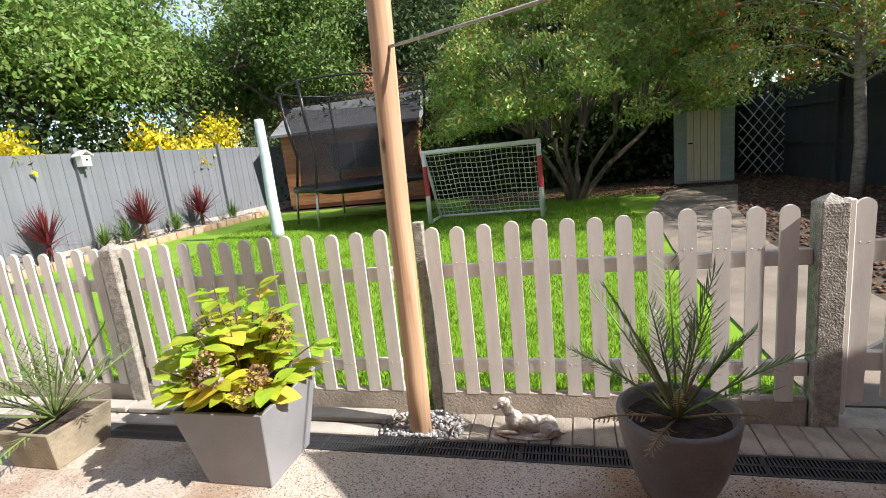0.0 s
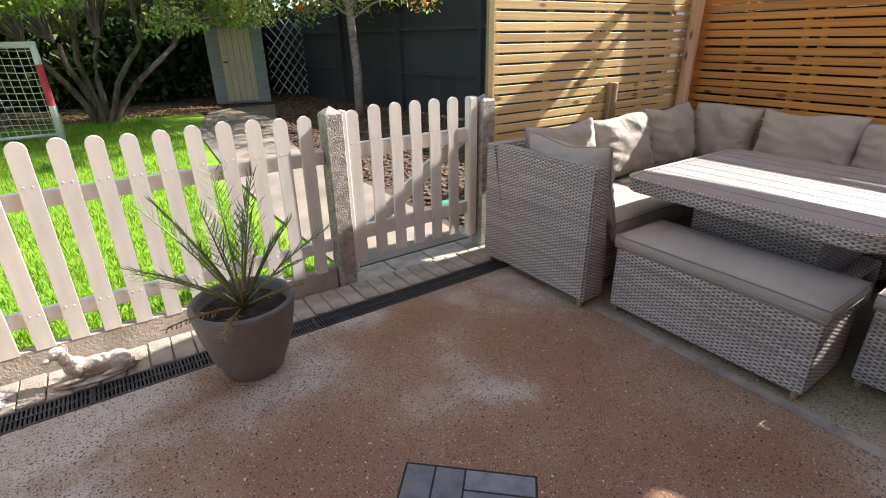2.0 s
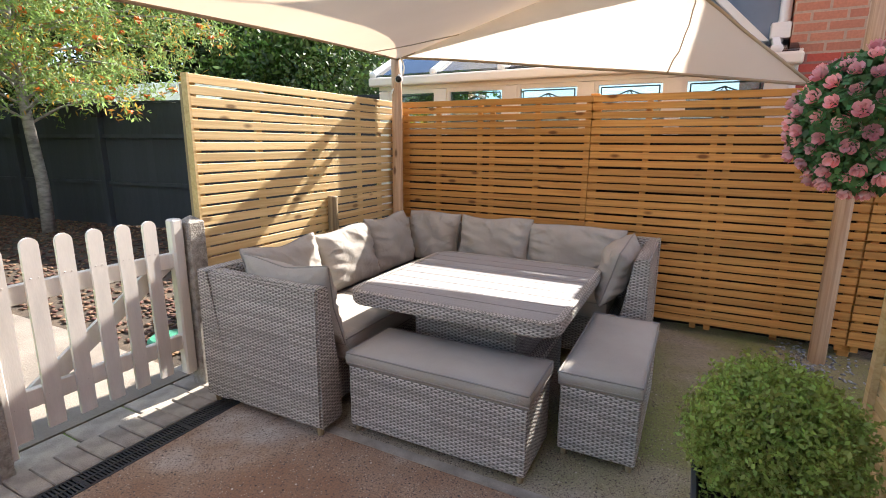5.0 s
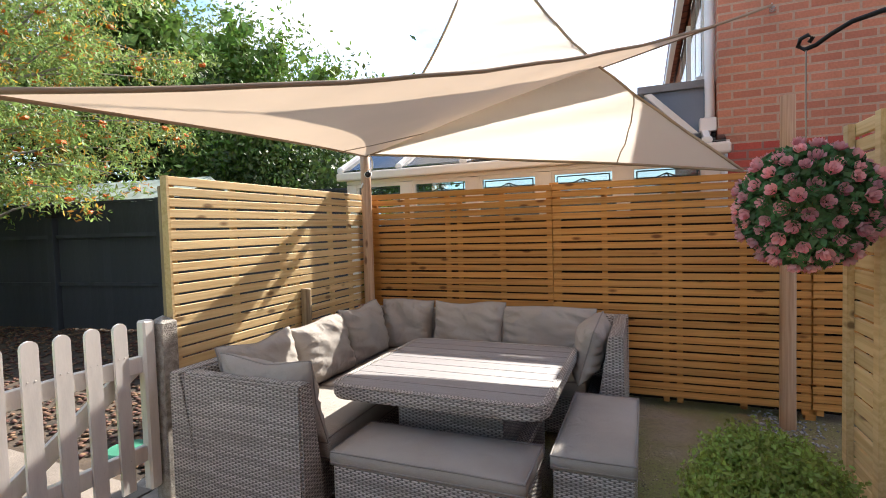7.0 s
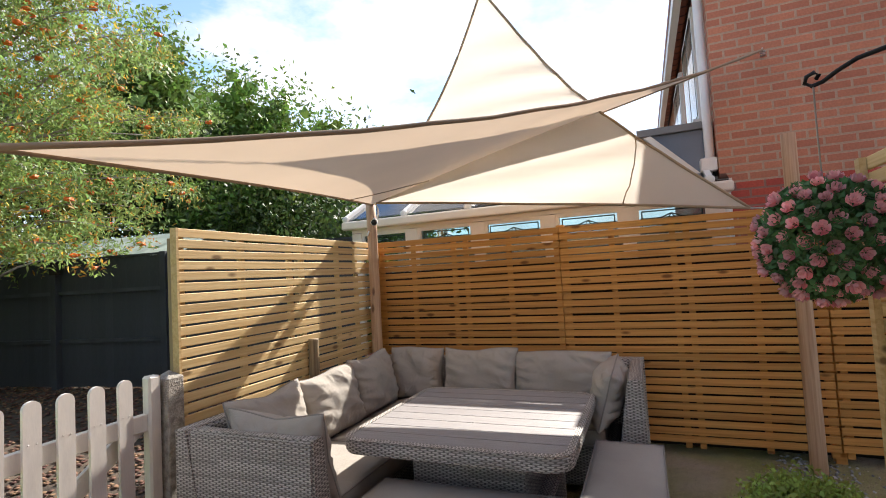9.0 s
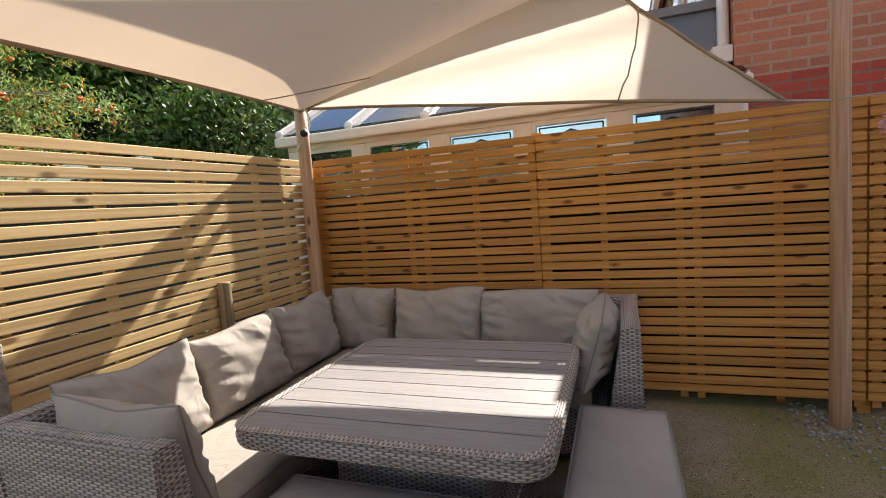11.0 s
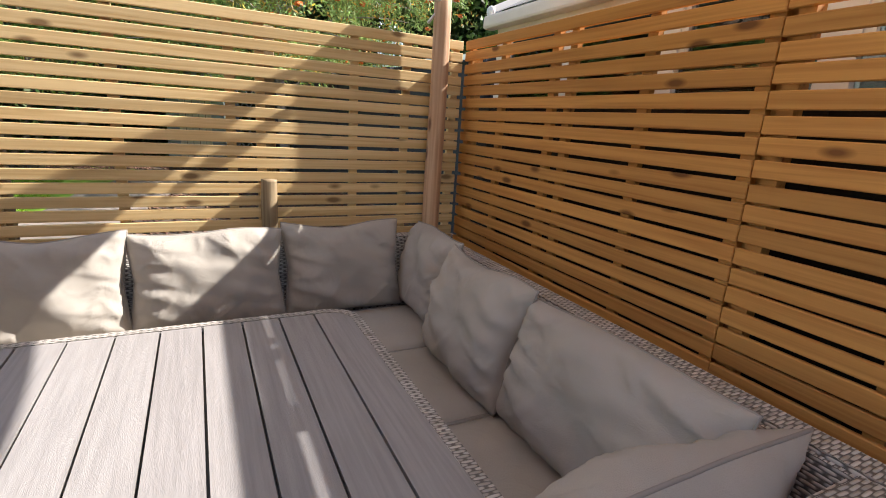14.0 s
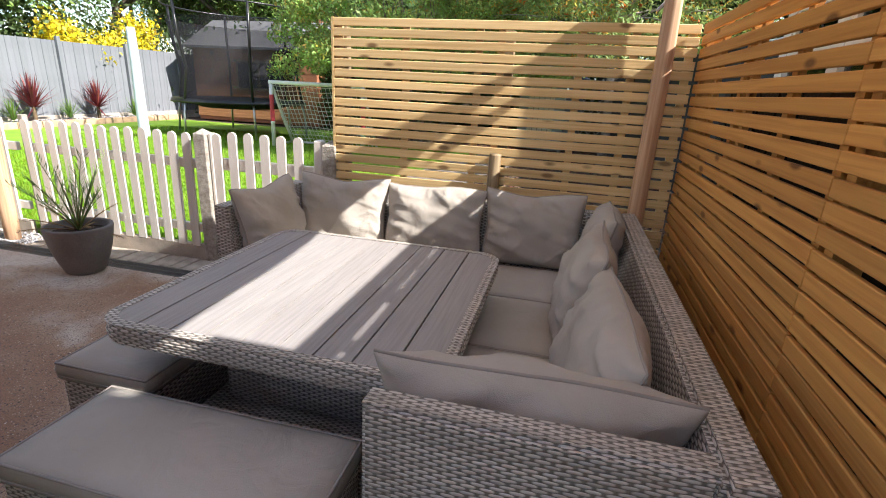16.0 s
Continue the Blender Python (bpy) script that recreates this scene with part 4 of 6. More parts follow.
prism(bm, [(4.60, 0.05), (4.40, 0.05), (4.40, 0.30), (4.497, 0.785), (4.59, 0.79)], 1, -0.165, 2.05)
bmesh.ops.bevel(bm, geom=[e for e in bm.edges if e.calc_length() > 0.3], offset=0.012, segments=2, affect="EDGES")
part("backrest", bm, M_WICKER, sofa)
part("seat_base", box(2.501, 3.895, 1.30, 1.859, 0.06, 0.335, bev=0.01), M_WICKER, sofa)
part("seat_base", box(3.90, 4.399, 0.011, 1.859, 0.06, 0.335, bev=0.01), M_WICKER, sofa)
for x, y in ((2.37, 1.24), (2.37, 2.0), (2.60, 1.34), (3.3, 1.34), (3.93, 0.1), (3.81, -0.13), (4.55, -0.13), (4.55, 2.0), (4.36, 0.8), (3.6, 2.0)):
    part("foot", tube(bmesh.new(), [(x, y, 0.0), (x, y, 0.055)], 0.016, 0.02, 10), M_STUB, sofa)


def cushion_mesh(w, h, d, seed, seat=False):
    """A stuffed cushion with pinched corners, slack seams and soft creases; it faces -y, its foot at z 0."""
    r = random.Random(seed)
    n, m = 54, 42
    bm = bmesh.new()
    ph = [r.uniform(0, 6.28) for _ in range(8)]
    sides = []
    rim = []
    for side in (-1, 1):
        g = []
        for i in range(n + 1):
            row = []
            for j in range(m + 1):
                u, v = 2 * i / n - 1, 2 * j / m - 1
                pinch = 1 - (0.085 if not seat else 0.01) * ((1 - abs(u)) * abs(v) ** 3 + (1 - abs(v)) * abs(u) ** 3)
                pr = 2.6 if not seat else 9
                t = max(0.0, (1 - abs(u) ** pr) * (1 - abs(v) ** pr)) ** (0.55 if not seat else 0.35)
                crease = 0.0
                if not seat:
                    crease = 0.016 * math.sin(5 * u + 3 * v + ph[0]) * math.sin(2.2 * v + ph[1]) - 0.014 * max(0.0, 1 - abs(math.sin(3.5 * u + 2.2 * v * v + ph[5])) * 5) * abs(v) - 0.012 * max(0.0, 1 - abs(math.sin(4.3 * v + 1.7 * u + ph[6])) * 5) * abs(u) + 0.013 * math.sin(11 * u * abs(v) + ph[2] + 4 * v) * abs(v) + 0.010 * math.sin(17 * v + 6 * u + ph[3]) * abs(u) ** 2 + 0.012 * noise.noise((3 * u + seed, 3 * v, side))
                    gu, gv = max(0.0, abs(u) - 0.45) / 0.55, max(0.0, abs(v) - 0.5) / 0.5
                    crease -= 0.030 * gu * (1 - abs(math.sin(6.5 * v + 1.3 * u + ph[7] + 2.5 * noise.noise((seed, 2 * v, 3 * u))))) ** 3
                    crease -= 0.026 * gv * (1 - abs(math.sin(7.5 * u + 1.1 * v + ph[2] + 2.5 * noise.noise((seed, 2 * u, 5))))) ** 3
                    crease -= 0.030 * gu * gv * (0.5 + 0.5 * math.sin(14 * (abs(u) - abs(v)) + ph[3]))
                y = side * (0.006 + d / 2 * t) + crease * t
                x, z = u * w / 2 * pinch, h / 2 + v * h / 2 * pinch
                if not seat:
                    z += 0.012 * math.cos(3.1 * u + ph[4]) * max(0, v) - 0.02 * (1 - v) * (1 - u * u) * 0.3
                row.append(bm.verts.new((x, y, z)))
            g.append(row)
        for i in range(n):
            for j in range(m):
                bm.faces.new((g[i][j], g[i + 1][j], g[i + 1][j + 1], g[i][j + 1]))
        sides.append(g)
    loop = [(i, 0) for i in range(n)] + [(n, j) for j in range(m)] + [(i, m) for i in range(n, 0, -1)] + [(0, j) for j in range(m, 0, -1)]
    for k in range(len(loop)):
        (a, b), (c, e) = loop[k], loop[(k + 1) % len(loop)]
        bm.faces.new((sides[0][a][b], sides[0][c][e], sides[1][c][e], sides[1][a][b]))
        rim.append((sides[0][a][b].co + sides[1][a][b].co) / 2)
    rim.append(rim[0])
    return bm, rim


def cushion(label, x, y, z, w, h, d, rz, tilt, seed, roll=0):
    """A back cushion with its foot at (x, y, z), facing -y turned by rz, leaning back by tilt."""
    c = thing("back_cushion", label, "cushion", "back cushions")
    c.matrix_basis = pose(x, y, z, 0, 0, rz) @ pose(0, 0, 0, -tilt, roll, 0)
    bm, rim = cushion_mesh(w, h, d, seed)
    part("cover", bm, M_CUSH, c, smooth=True)
    part("piping", tube(bmesh.new(), rim, 0.005, None, 5, cap=False), M_PIPE, c, smooth=True)


CL = "plump taupe fabric back cushion leaning on the rattan backrest"
cushion("taupe fabric cushion in sunlight leaning on the sofa back", 2.80, 1.78, 0.465, 0.60, 0.42, 0.19, 0, 14, 1)
cushion("taupe fabric cushion striped by sunlight on the sofa back", 3.40, 1.79, 0.465, 0.62, 0.42, 0.19, 0, 14, 2)
cushion(CL, 4.00, 1.81, 0.465, 0.58, 0.43, 0.19, 0, 14, 3)
cushion(CL, 4.33, 1.66, 0.465, 0.50, 0.43, 0.19, -90, 12, 4)
cushion("taupe fabric cushion standing forward on the sofa seat", 4.22, 1.06, 0.465, 0.62, 0.44, 0.19, -92, 16, 5)
cushion("wide taupe fabric cushion slumped on the sofa back", 4.25, 0.42, 0.465, 0.74, 0.42, 0.19, -88, 16, 6)
cushion("taupe fabric cushion slumped over the sofa arm", 2.56, 1.50, 0.43, 0.58, 0.45, 0.19, 90, 14, 7)
cushion("taupe fabric cushion propped along the sofa arm", 4.12, 0.12, 0.46, 0.76, 0.385, 0.21, 180, 16, 8)


def seat_cushion(x0, x1, y0, y1, z0, z1, label="flat taupe fabric seat cushion on the rattan sofa", name="seat_cushion"):
    c = thing(name, label, "cushion", "seat cushions", at=((x0 + x1) / 2, (y0 + y1) / 2, z0))
    w, l, h = (x1 - x0) / 2, (y1 - y0) / 2, z1 - z0
    bm = bmesh.new()
    n = 14
    top = [[bm.verts.new((w * (2 * i / n - 1), l * (2 * j / n - 1), h - 0.014 + 0.020 * (1 - abs(2 * i / n - 1) ** 5) * (1 - abs(2 * j / n - 1) ** 5) + 0.004 * noise.noise((5 * w * i / n + x0 * 7, 5 * l * j / n + y0 * 5, 0)))) for j in range(n + 1)] for i in range(n + 1)]
    for i in range(n):
        for j in range(n):
            bm.faces.new((top[i][j], top[i + 1][j], top[i + 1][j + 1], top[i][j + 1]))
    loop = [(i, 0) for i in range(n)] + [(n, j) for j in range(n)] + [(i, n) for i in range(n, 0, -1)] + [(0, j) for j in range(n, 0, -1)]
    rim = [top[i][j].co.copy() for i, j in loop]
    mid = [bm.verts.new((v.x * 1.012, v.y * 1.012, h * 0.5)) for v in rim]
    low = [bm.verts.new((v.x, v.y, 0.0)) for v in rim]
    for k in range(len(loop)):
        a, b = loop[k], loop[(k + 1) % len(loop)]
        q = (k + 1) % len(loop)
        bm.faces.new((top[a[0]][a[1]], top[b[0]][b[1]], mid[q], mid[k]))
        bm.faces.new((mid[k], mid[q], low[q], low[k]))
    bm.faces.new(low)
    part("cover", bm, M_CUSH, c, smooth=True)
    part("piping", tube(bmesh.new(), rim + rim[:1], 0.0045, None, 5, cap=False), M_PIPE, c, smooth=True)
    part("piping", tube(bmesh.new(), [(p.x, p.y, 0.012) for p in rim + rim[:1]], 0.0045, None, 5, cap=False), M_PIPE, c, smooth=True)
    return c


seat_cushion(2.565, 3.26, 1.22, 1.80, 0.336, 0.465)
seat_cushion(3.268, 3.80, 1.22, 1.80, 0.336, 0.465)
seat_cushion(3.808, 4.40, 1.325, 1.80, 0.336, 0.465)
seat_cushion(3.83, 4.40, 0.785, 1.318, 0.336, 0.465)
seat_cushion(3.83, 4.40, 0.09, 0.778, 0.336, 0.465)


def bench(label, x0, x1, y0, y1):
    b = thing("bench", label, "bench", "rattan benches", at=((x0 + x1) / 2, (y0 + y1) / 2, 0))
    w, l = (x1 - x0) / 2, (y1 - y0) / 2
    part("body", box(-w + 0.006, w - 0.006, -l + 0.006, l - 0.006, 0.04, 0.375, bev=0.012, seg=2), M_WICKER, b)
    for sx in (-1, 1):
        for sy in (-1, 1):
            part("foot", tube(bmesh.new(), [(sx * (w - 0.035), sy * (l - 0.035), 0.0), (sx * (w - 0.035), sy * (l - 0.035), 0.045)], 0.014, 0.018, 10), M_STUB, b)
    seat_cushion(x0, x1, y0, y1, 0.376, 0.455, "flat grey taupe bench cushion with piped edges", "bench_cushion")


bench("long grey woven-rattan bench in front of the table", 2.46, 2.845, 0.175, 1.125)
bench("long grey woven-rattan bench beside the table end", 2.76, 3.66, -0.245, 0.125)

table = thing("dining_table", "grey woven-rattan dining table with a slatted polywood top", "table")
part("column", box(2.98, 3.62, 0.41, 1.03, 0.26, 0.61, bev=0.01), M_WICKER, table)
part("plinth", box(2.90, 3.70, 0.33, 1.11, 0.0, 0.255, bev=0.012), M_WICKER, table)
bm = bmesh.new()
x0, x1, y0, y1, r = 2.715, 3.885, 0.135, 1.315, 0.11


def round_rect(x0, x1, y0, y1, r, k=7):
    pts = []
    for cx, cy, a0 in ((x1 - r, y1 - r, 0), (x0 + r, y1 - r, 90), (x0 + r, y0 + r, 180), (x1 - r, y0 + r, 270)):
        pts += [(cx + r * math.cos(radians(a0 + 90 * i / k)), cy + r * math.sin(radians(a0 + 90 * i / k))) for i in range(k + 1)]
    return pts


outer, inner = round_rect(x0, x1, y0, y1, r), round_rect(x0 + 0.028, x1 - 0.028, y0 + 0.028, y1 - 0.028, r - 0.028)
prof = [(outer, 0.60, 0.0), (outer, 0.612, 0.006), (outer, 0.64, 0.009), (outer, 0.662, 0.004), (outer, 0.674, -0.008), (inner, 0.676, 0), (inner, 0.60, 0)]
rings = []
cxm, cym = (x0 + x1) / 2, (y0 + y1) / 2
for pts, z, out in prof:
    rings.append([bm.verts.new((p[0] + math.copysign(out, p[0] - cxm), p[1] + math.copysign(out, p[1] - cym), z)) for p in pts])
for a, b in zip(rings, rings[1:] + rings[:1]):
    for i in range(len(outer)):
        j = (i + 1) % len(outer)
        bm.faces.new((a[i], a[j], b[j], b[i]))
part("rim", bm, M_WICKER, table, "woven rattan rim")
bm = bmesh.new()
prism(bm, inner, 2, 0.63, 0.655)
part("underboard", bm, M_BLACK, table)
ext = x1 - x0 - 0.056
for i in range(9):
    a, b = x0 + 0.028 + ext * i / 9 + 0.0035, x0 + 0.028 + ext * (i + 1) / 9 - 0.0035
    bm = bmesh.new()
    ya, yb = y0 + 0.029, y1 - 0.029
    if i == 0:
        pts = [(b, ya), (b, yb)] + [p for p in inner if p[0] < a + 0.12 and p[0] <= b and p[1] > cym] + [p for p in inner if p[0] <= b and p[1] < cym]
    elif i == 8:
        pts = [p for p in inner if p[0] >= a and p[1] > cym] + [(a, yb), (a, ya)] + [p for p in inner if p[0] >= a and p[1] < cym]
    else:
        pts = [(a, ya), (b, ya), (b, yb), (a, yb)]
    prism(bm, pts, 2, 0.656, 0.674)
    part("plank", bm, M_TABLE, table)


# ---- pots and plants on the patio ----
def spear_leaves(n, length, width, arch, seed, spread=0.9, base=(0, 0, 0), segs=5):
    """Long narrow arching leaves from one point, as one mesh."""
    r = random.Random(seed)
    bm = bmesh.new()
    for _ in range(n):
        az, el = r.uniform(0, 6.28), radians(90) - abs(r.gauss(0, spread)) * 0.9
        L = length * r.uniform(0.6, 1.1)
        d = Vector((math.cos(az) * math.cos(el), math.sin(az) * math.cos(el), math.sin(el)))
        s = Vector((-math.sin(az), math.cos(az), 0))
        p = Vector(base) + d * 0.02
        last = None
        for k in range(segs + 1):
            w = width * (1 - (k / segs) ** 1.6) + 0.0006
            pair = (bm.verts.new(p + s * w), bm.verts.new(p - s * w))
            if last:
                bm.faces.new((last[0], last[1], pair[1], pair[0]))
            last = pair
            d = (d + Vector((0, 0, -arch / segs * r.uniform(0.5, 1.3)))).normalized()
            p = p + d * L / segs
    return bm


def palm_fronds(n, length, seed, base, spread=0.75, leaflets=22, wid=0.0030, ll=0.24):
    """Feather fronds: a stalk with narrow leaflets to both sides."""
    r = random.Random(seed)
    bm = bmesh.new()
    for f in range(n):
        az, el = f * 2.4 + r.uniform(-0.4, 0.4), radians(88) - spread * (0.15 + 0.85 * f / n) * r.uniform(0.8, 1.2)
        L = length * r.uniform(0.75, 1.1)
        d = Vector((math.cos(az) * math.cos(el), math.sin(az) * math.cos(el), math.sin(el)))
        s = Vector((-math.sin(az), math.cos(az), 0))
        p = Vector(base)
        path = [p.copy()]
        for k in range(leaflets):
            d = (d + Vector((0, 0, -0.022))).normalized()
            p = p + d * L / leaflets
            path.append(p.copy())
            if k > 0.3 * leaflets:
                t = k / leaflets
                fl = ll * L * (1.1 - 0.75 * t) * r.uniform(0.8, 1.15)
                for sg in (-1, 1):
                    q = (d * 1.0 + s * sg * r.uniform(0.55, 1.15) + Vector((0, 0, r.uniform(-0.1, 0.25)))).normalized()
                    side = q.cross(Vector((0, 0, 1))).normalized() * wid
                    a, b, c, e = p - side * 0.4, p + side * 0.4, p + q * fl * 0.5 + side - Vector((0, 0, 0.01)), p + q * fl * 0.5 - side - Vector((0, 0, 0.01))
                    tip = p + q * fl - Vector((0, 0, 0.05 * fl))
                    va, vb, vc, ve, vt = [bm.verts.new(x) for x in (a, b, c, e, tip)]
                    bm.faces.new((va, vb, vc, ve))
                    bm.faces.new((ve, vc, vt))
        tube(bm, path[::3] + [path[-1]], 0.006, 0.002, 5)
    return bm


pot = thing("palm_pot", "round tapered grey pot with a small spiky palm, on the patio", "potted plant", at=(0.73, 1.74, 0))
part("pot", lathe(bmesh.new(), [(0.115, 0.0), (0.128, 0.01), (0.165, 0.10), (0.195, 0.20), (0.212, 0.29), (0.220, 0.345), (0.218, 0.356), (0.200, 0.358), (0.192, 0.345), (0.188, 0.30)], 40), M_POT, pot, smooth=True)
part("soil", lathe(bmesh.new(), [(0.186, 0.28), (0.186, 0.305), (0.10, 0.318), (0.01, 0.325)], 24), M_SOIL, pot, "dark dry soil")
part("fronds", palm_fronds(15, 0.56, 5, (0, 0, 0.31), 0.85, leaflets=20, wid=0.0034, ll=0.38), M_PALM, pot)
part("dry_fronds", palm_fronds(9, 0.34, 9, (0, 0, 0.31), 1.75, leaflets=18, ll=0.26), M_DRYLEAF, pot, "withered brown lower fronds")
part("stem", spear_leaves(16, 0.10, 0.008, 0.4, 3, 0.6, (0, 0, 0.30)), M_DRYLEAF, pot, "cut brown leaf stubs")


def trough(name, label, x, y, base, top, h, material, depth_b=None, depth_t=None, rz=0):
    p = thing(name, label, "potted plant", at=(x, y, 0), rz=rz)
    b, t = base / 2, top / 2
    db, dt = (depth_b or base) / 2, (depth_t or top) / 2
    bm = bmesh.new()
    lv = []
    for a, c, z in ((b, db, 0.0), (t, dt, h), (t - 0.02, dt - 0.02, h), (t - 0.03, dt - 0.03, h - 0.07)):
        lv.append([bm.verts.new((sx * a, sy * c, z)) for sx, sy in ((-1, -1), (1, -1), (1, 1), (-1, 1))])
    for a, c in zip(lv, lv[1:]):
        for k in range(4):
            bm.faces.new((a[k], a[(k + 1) % 4], c[(k + 1) % 4], c[k]))
    bm.faces.new(lv[0][::-1])
    bmesh.ops.bevel(bm, geom=[e for e in bm.edges if e.calc_length() > 0.1], offset=0.004, segments=1, affect="EDGES")
    part("planter", bm, material, p)
    part("soil", box(-t + 0.03, t - 0.03, -dt + 0.03, dt - 0.03, h - 0.10, h - 0.045), M_SOIL, p)
    return p


hyd = trough("hydrangea_planter", "tall tapered grey planter with a yellowing hydrangea and dried blooms", -1.15, 1.735, 0.335, 0.47, 0.40, M_PLANTER)
r = random.Random(11)
heads, lpos, ldir, ypos, ydir = [], [], [], [], []
for i in range(52):
    az, rad = r.uniform(0, 6.28), 0.33 * math.sqrt(r.uniform(0.02, 1))
    top = Vector((rad * math.cos(az) * 1.12, rad * math.sin(az), 0.46 + 0.46 * (1 - 0.8 * (rad / 0.36) ** 2) * r.uniform(0.45, 1.08)))
    foot = Vector((top.x * 0.3, top.y * 0.3, 0.33))
    mid = (foot + top) / 2 + Vector((0, 0, 0.05))
    part("stem", tube(bmesh.new(), [foot, mid, top], 0.004, 0.003, 5), M_STEM, hyd)
    heads.append(top)
    for k in range(9):
        t = r.uniform(0.3, 1.02)
        p = foot + (top - foot) * t
        a = r.uniform(0, 6.28)
        d = Vector((math.cos(a), math.sin(a), r.uniform(-0.15, 0.5))).normalized()
        (ypos if (r.random() < 0.33 and t < 0.95) else lpos).append(p + d * 0.065)
        (ydir if len(ypos) > len(ydir) else ldir).append(d)


def broad_leaves(pos, dirs, size, seed):
    """Broad pointed leaves folded along the midrib."""
    r = random.Random(seed)
    bm = bmesh.new()
    for p, d in zip(pos, dirs):
        s = d.cross(Vector((0, 0, 1))).normalized() if abs(d.z) < 0.95 else Vector((1, 0, 0))
        s = (s + Vector((r.uniform(-0.3, 0.3), r.uniform(-0.3, 0.3), r.uniform(-0.35, 0.35)))).normalized()
        u = s.cross(d).normalized()
        L = size * r.uniform(0.65, 1.2)
        prev = None
        for k, (f, w) in enumerate(((-0.5, 0.02), (-0.25, 0.25), (0.0, 0.33), (0.25, 0.22), (0.5, 0.01))):
            c = p + d * f * L - Vector((0, 0, 1)) * 0.18 * L * (f + 0.5) ** 2
            row = [bm.verts.new(c + s * w * L + u * 0.10 * w * L), bm.verts.new(c), bm.verts.new(c - s * w * L + u * 0.10 * w * L)]
            if prev:
                bm.faces.new((prev[0], prev[1], row[1], row[0]))
                bm.faces.new((prev[1], prev[2], row[2], row[1]))
            prev = row
    return bm


part("leaves", broad_leaves(lpos, ldir, 0.125, 1), M_HYD, hyd, smooth=True)
part("yellow_leaves", broad_leaves(ypos, ydir, 0.15, 2), M_HYDY, hyd, "broad yellow autumn leaves", smooth=True)
for i in range(11):
    a = r.uniform(0, 6.28)
    c = Vector((0.19 * math.cos(a) + 0.05, 0.19 * math.sin(a) - 0.06, r.uniform(0.46, 0.72)))
    q = [c + Vector((r.gauss(0, 1), r.gauss(0, 1), r.gauss(0, 1))).normalized() * 0.05 * r.uniform(0.7, 1) for k in range(120)]
    faded = i in (2, 5)
    leaves("bloom", q, 0.017, M_BLOOMP if faded else M_BLOOM, hyd, "faded pink flower head" if faded else "dried brown flower head", aspect=0.9)

tr = trough("palm_trough", "square weathered stone-coloured planter with a bushy palm", -2.40, 1.72, 0.31, 0.37, 0.215, M_TAUPE)
part("fronds", palm_fronds(24, 0.50, 21, (0, 0, 0.2), 1.25, leaflets=14, wid=0.0046, ll=0.36), M_PALM, tr)

bush = trough("box_bush_planter", "dark grey square planter with a clipped green box bush", 2.42, -0.66, 0.36, 0.44, 0.36, M_DARKPOT)
pts = []
for i in range(24000):
    a, c = rng.uniform(0, 6.28), rng.uniform(-0.75, 1)
    rr = 0.24 * (1 + 0.22 * noise.noise((3 * math.cos(a), 3 * math.sin(a), 3 * c)) + 0.26 * noise.noise((7 * math.cos(a), 7 * math.sin(a), 7 * c))) * rng.uniform(0.45, 1.12) ** 0.5
    s = math.sqrt(1 - c * c)
    pts.append((rr * s * math.cos(a), rr * s * math.sin(a), 0.525 + rr * c))
leaves("leaves", pts, 0.020, M_BOX, bush, "small glossy green leaves", aspect=0.55, droop=-0.6)
part("twig", spear_leaves(60, 0.34, 0.003, 0.0, 4, 0.8, (0, 0, 0.3)), M_STEM, bush)

dog = thing("dog_statue", "small cast-stone statue of a lying dachshund", "garden statue", at=(0.115, 2.075, 0.004))


def blob(bm, c, rad, rot=(0, 0, 0), sub=3):
    bmesh.ops.create_icosphere(bm, subdivisions=sub, radius=1, matrix=Matrix.LocRotScale(c, Euler([radians(a) for a in rot]), rad))


bm = bmesh.new()
blob(bm, (0.03, 0, 0.062), (0.10, 0.042, 0.042), (0, 6, 0))
blob(bm, (0.095, 0.002, 0.055), (0.055, 0.046, 0.046))
blob(bm, (-0.055, 0, 0.075), (0.048, 0.036, 0.052), (0, -25, 0))
blob(bm, (-0.082, 0, 0.125), (0.026, 0.025, 0.045), (0, -20, 0))
blob(bm, (-0.100, -0.004, 0.165), (0.036, 0.030, 0.030))
blob(bm, (-0.134, -0.012, 0.152), (0.030, 0.017, 0.015), (0, -22, 10))
blob(bm, (-0.085, -0.030, 0.148), (0.017, 0.009, 0.040), (0, 14, 0), 2)
blob(bm, (-0.085, 0.028, 0.148), (0.017, 0.009, 0.040), (0, 14, 0), 2)
blob(bm, (-0.085, -0.028, 0.020), (0.050, 0.014, 0.014), (0, 0, 0), 2)
blob(bm, (-0.080, 0.024, 0.020), (0.050, 0.014, 0.014), (0, 0, 0), 2)
blob(bm, (0.075, -0.040, 0.022), (0.050, 0.014, 0.016), (0, 0, 8), 2)
blob(bm, (0.10, -0.036, 0.05), (0.036, 0.016, 0.036), (0, 0, 0), 2)
tube(bm, [(0.12, -0.04, 0.014), (0.15, -0.01, 0.02), (0.155, -0.03, 0.05), (0.135, -0.045, 0.06), (0.12, -0.045, 0.045)], 0.011, 0.007, 8)
lathe(bm, [(0.001, 0), (0.12, 0.0), (0.13, 0.008), (0.11, 0.013)], 24)
for v in bm.verts:
    if v.co.z < 0.014:
        v.co.x *= 1.2
        v.co.y *= 0.48
ob = part("dog", bm, M_DOG, dog, smooth=True)

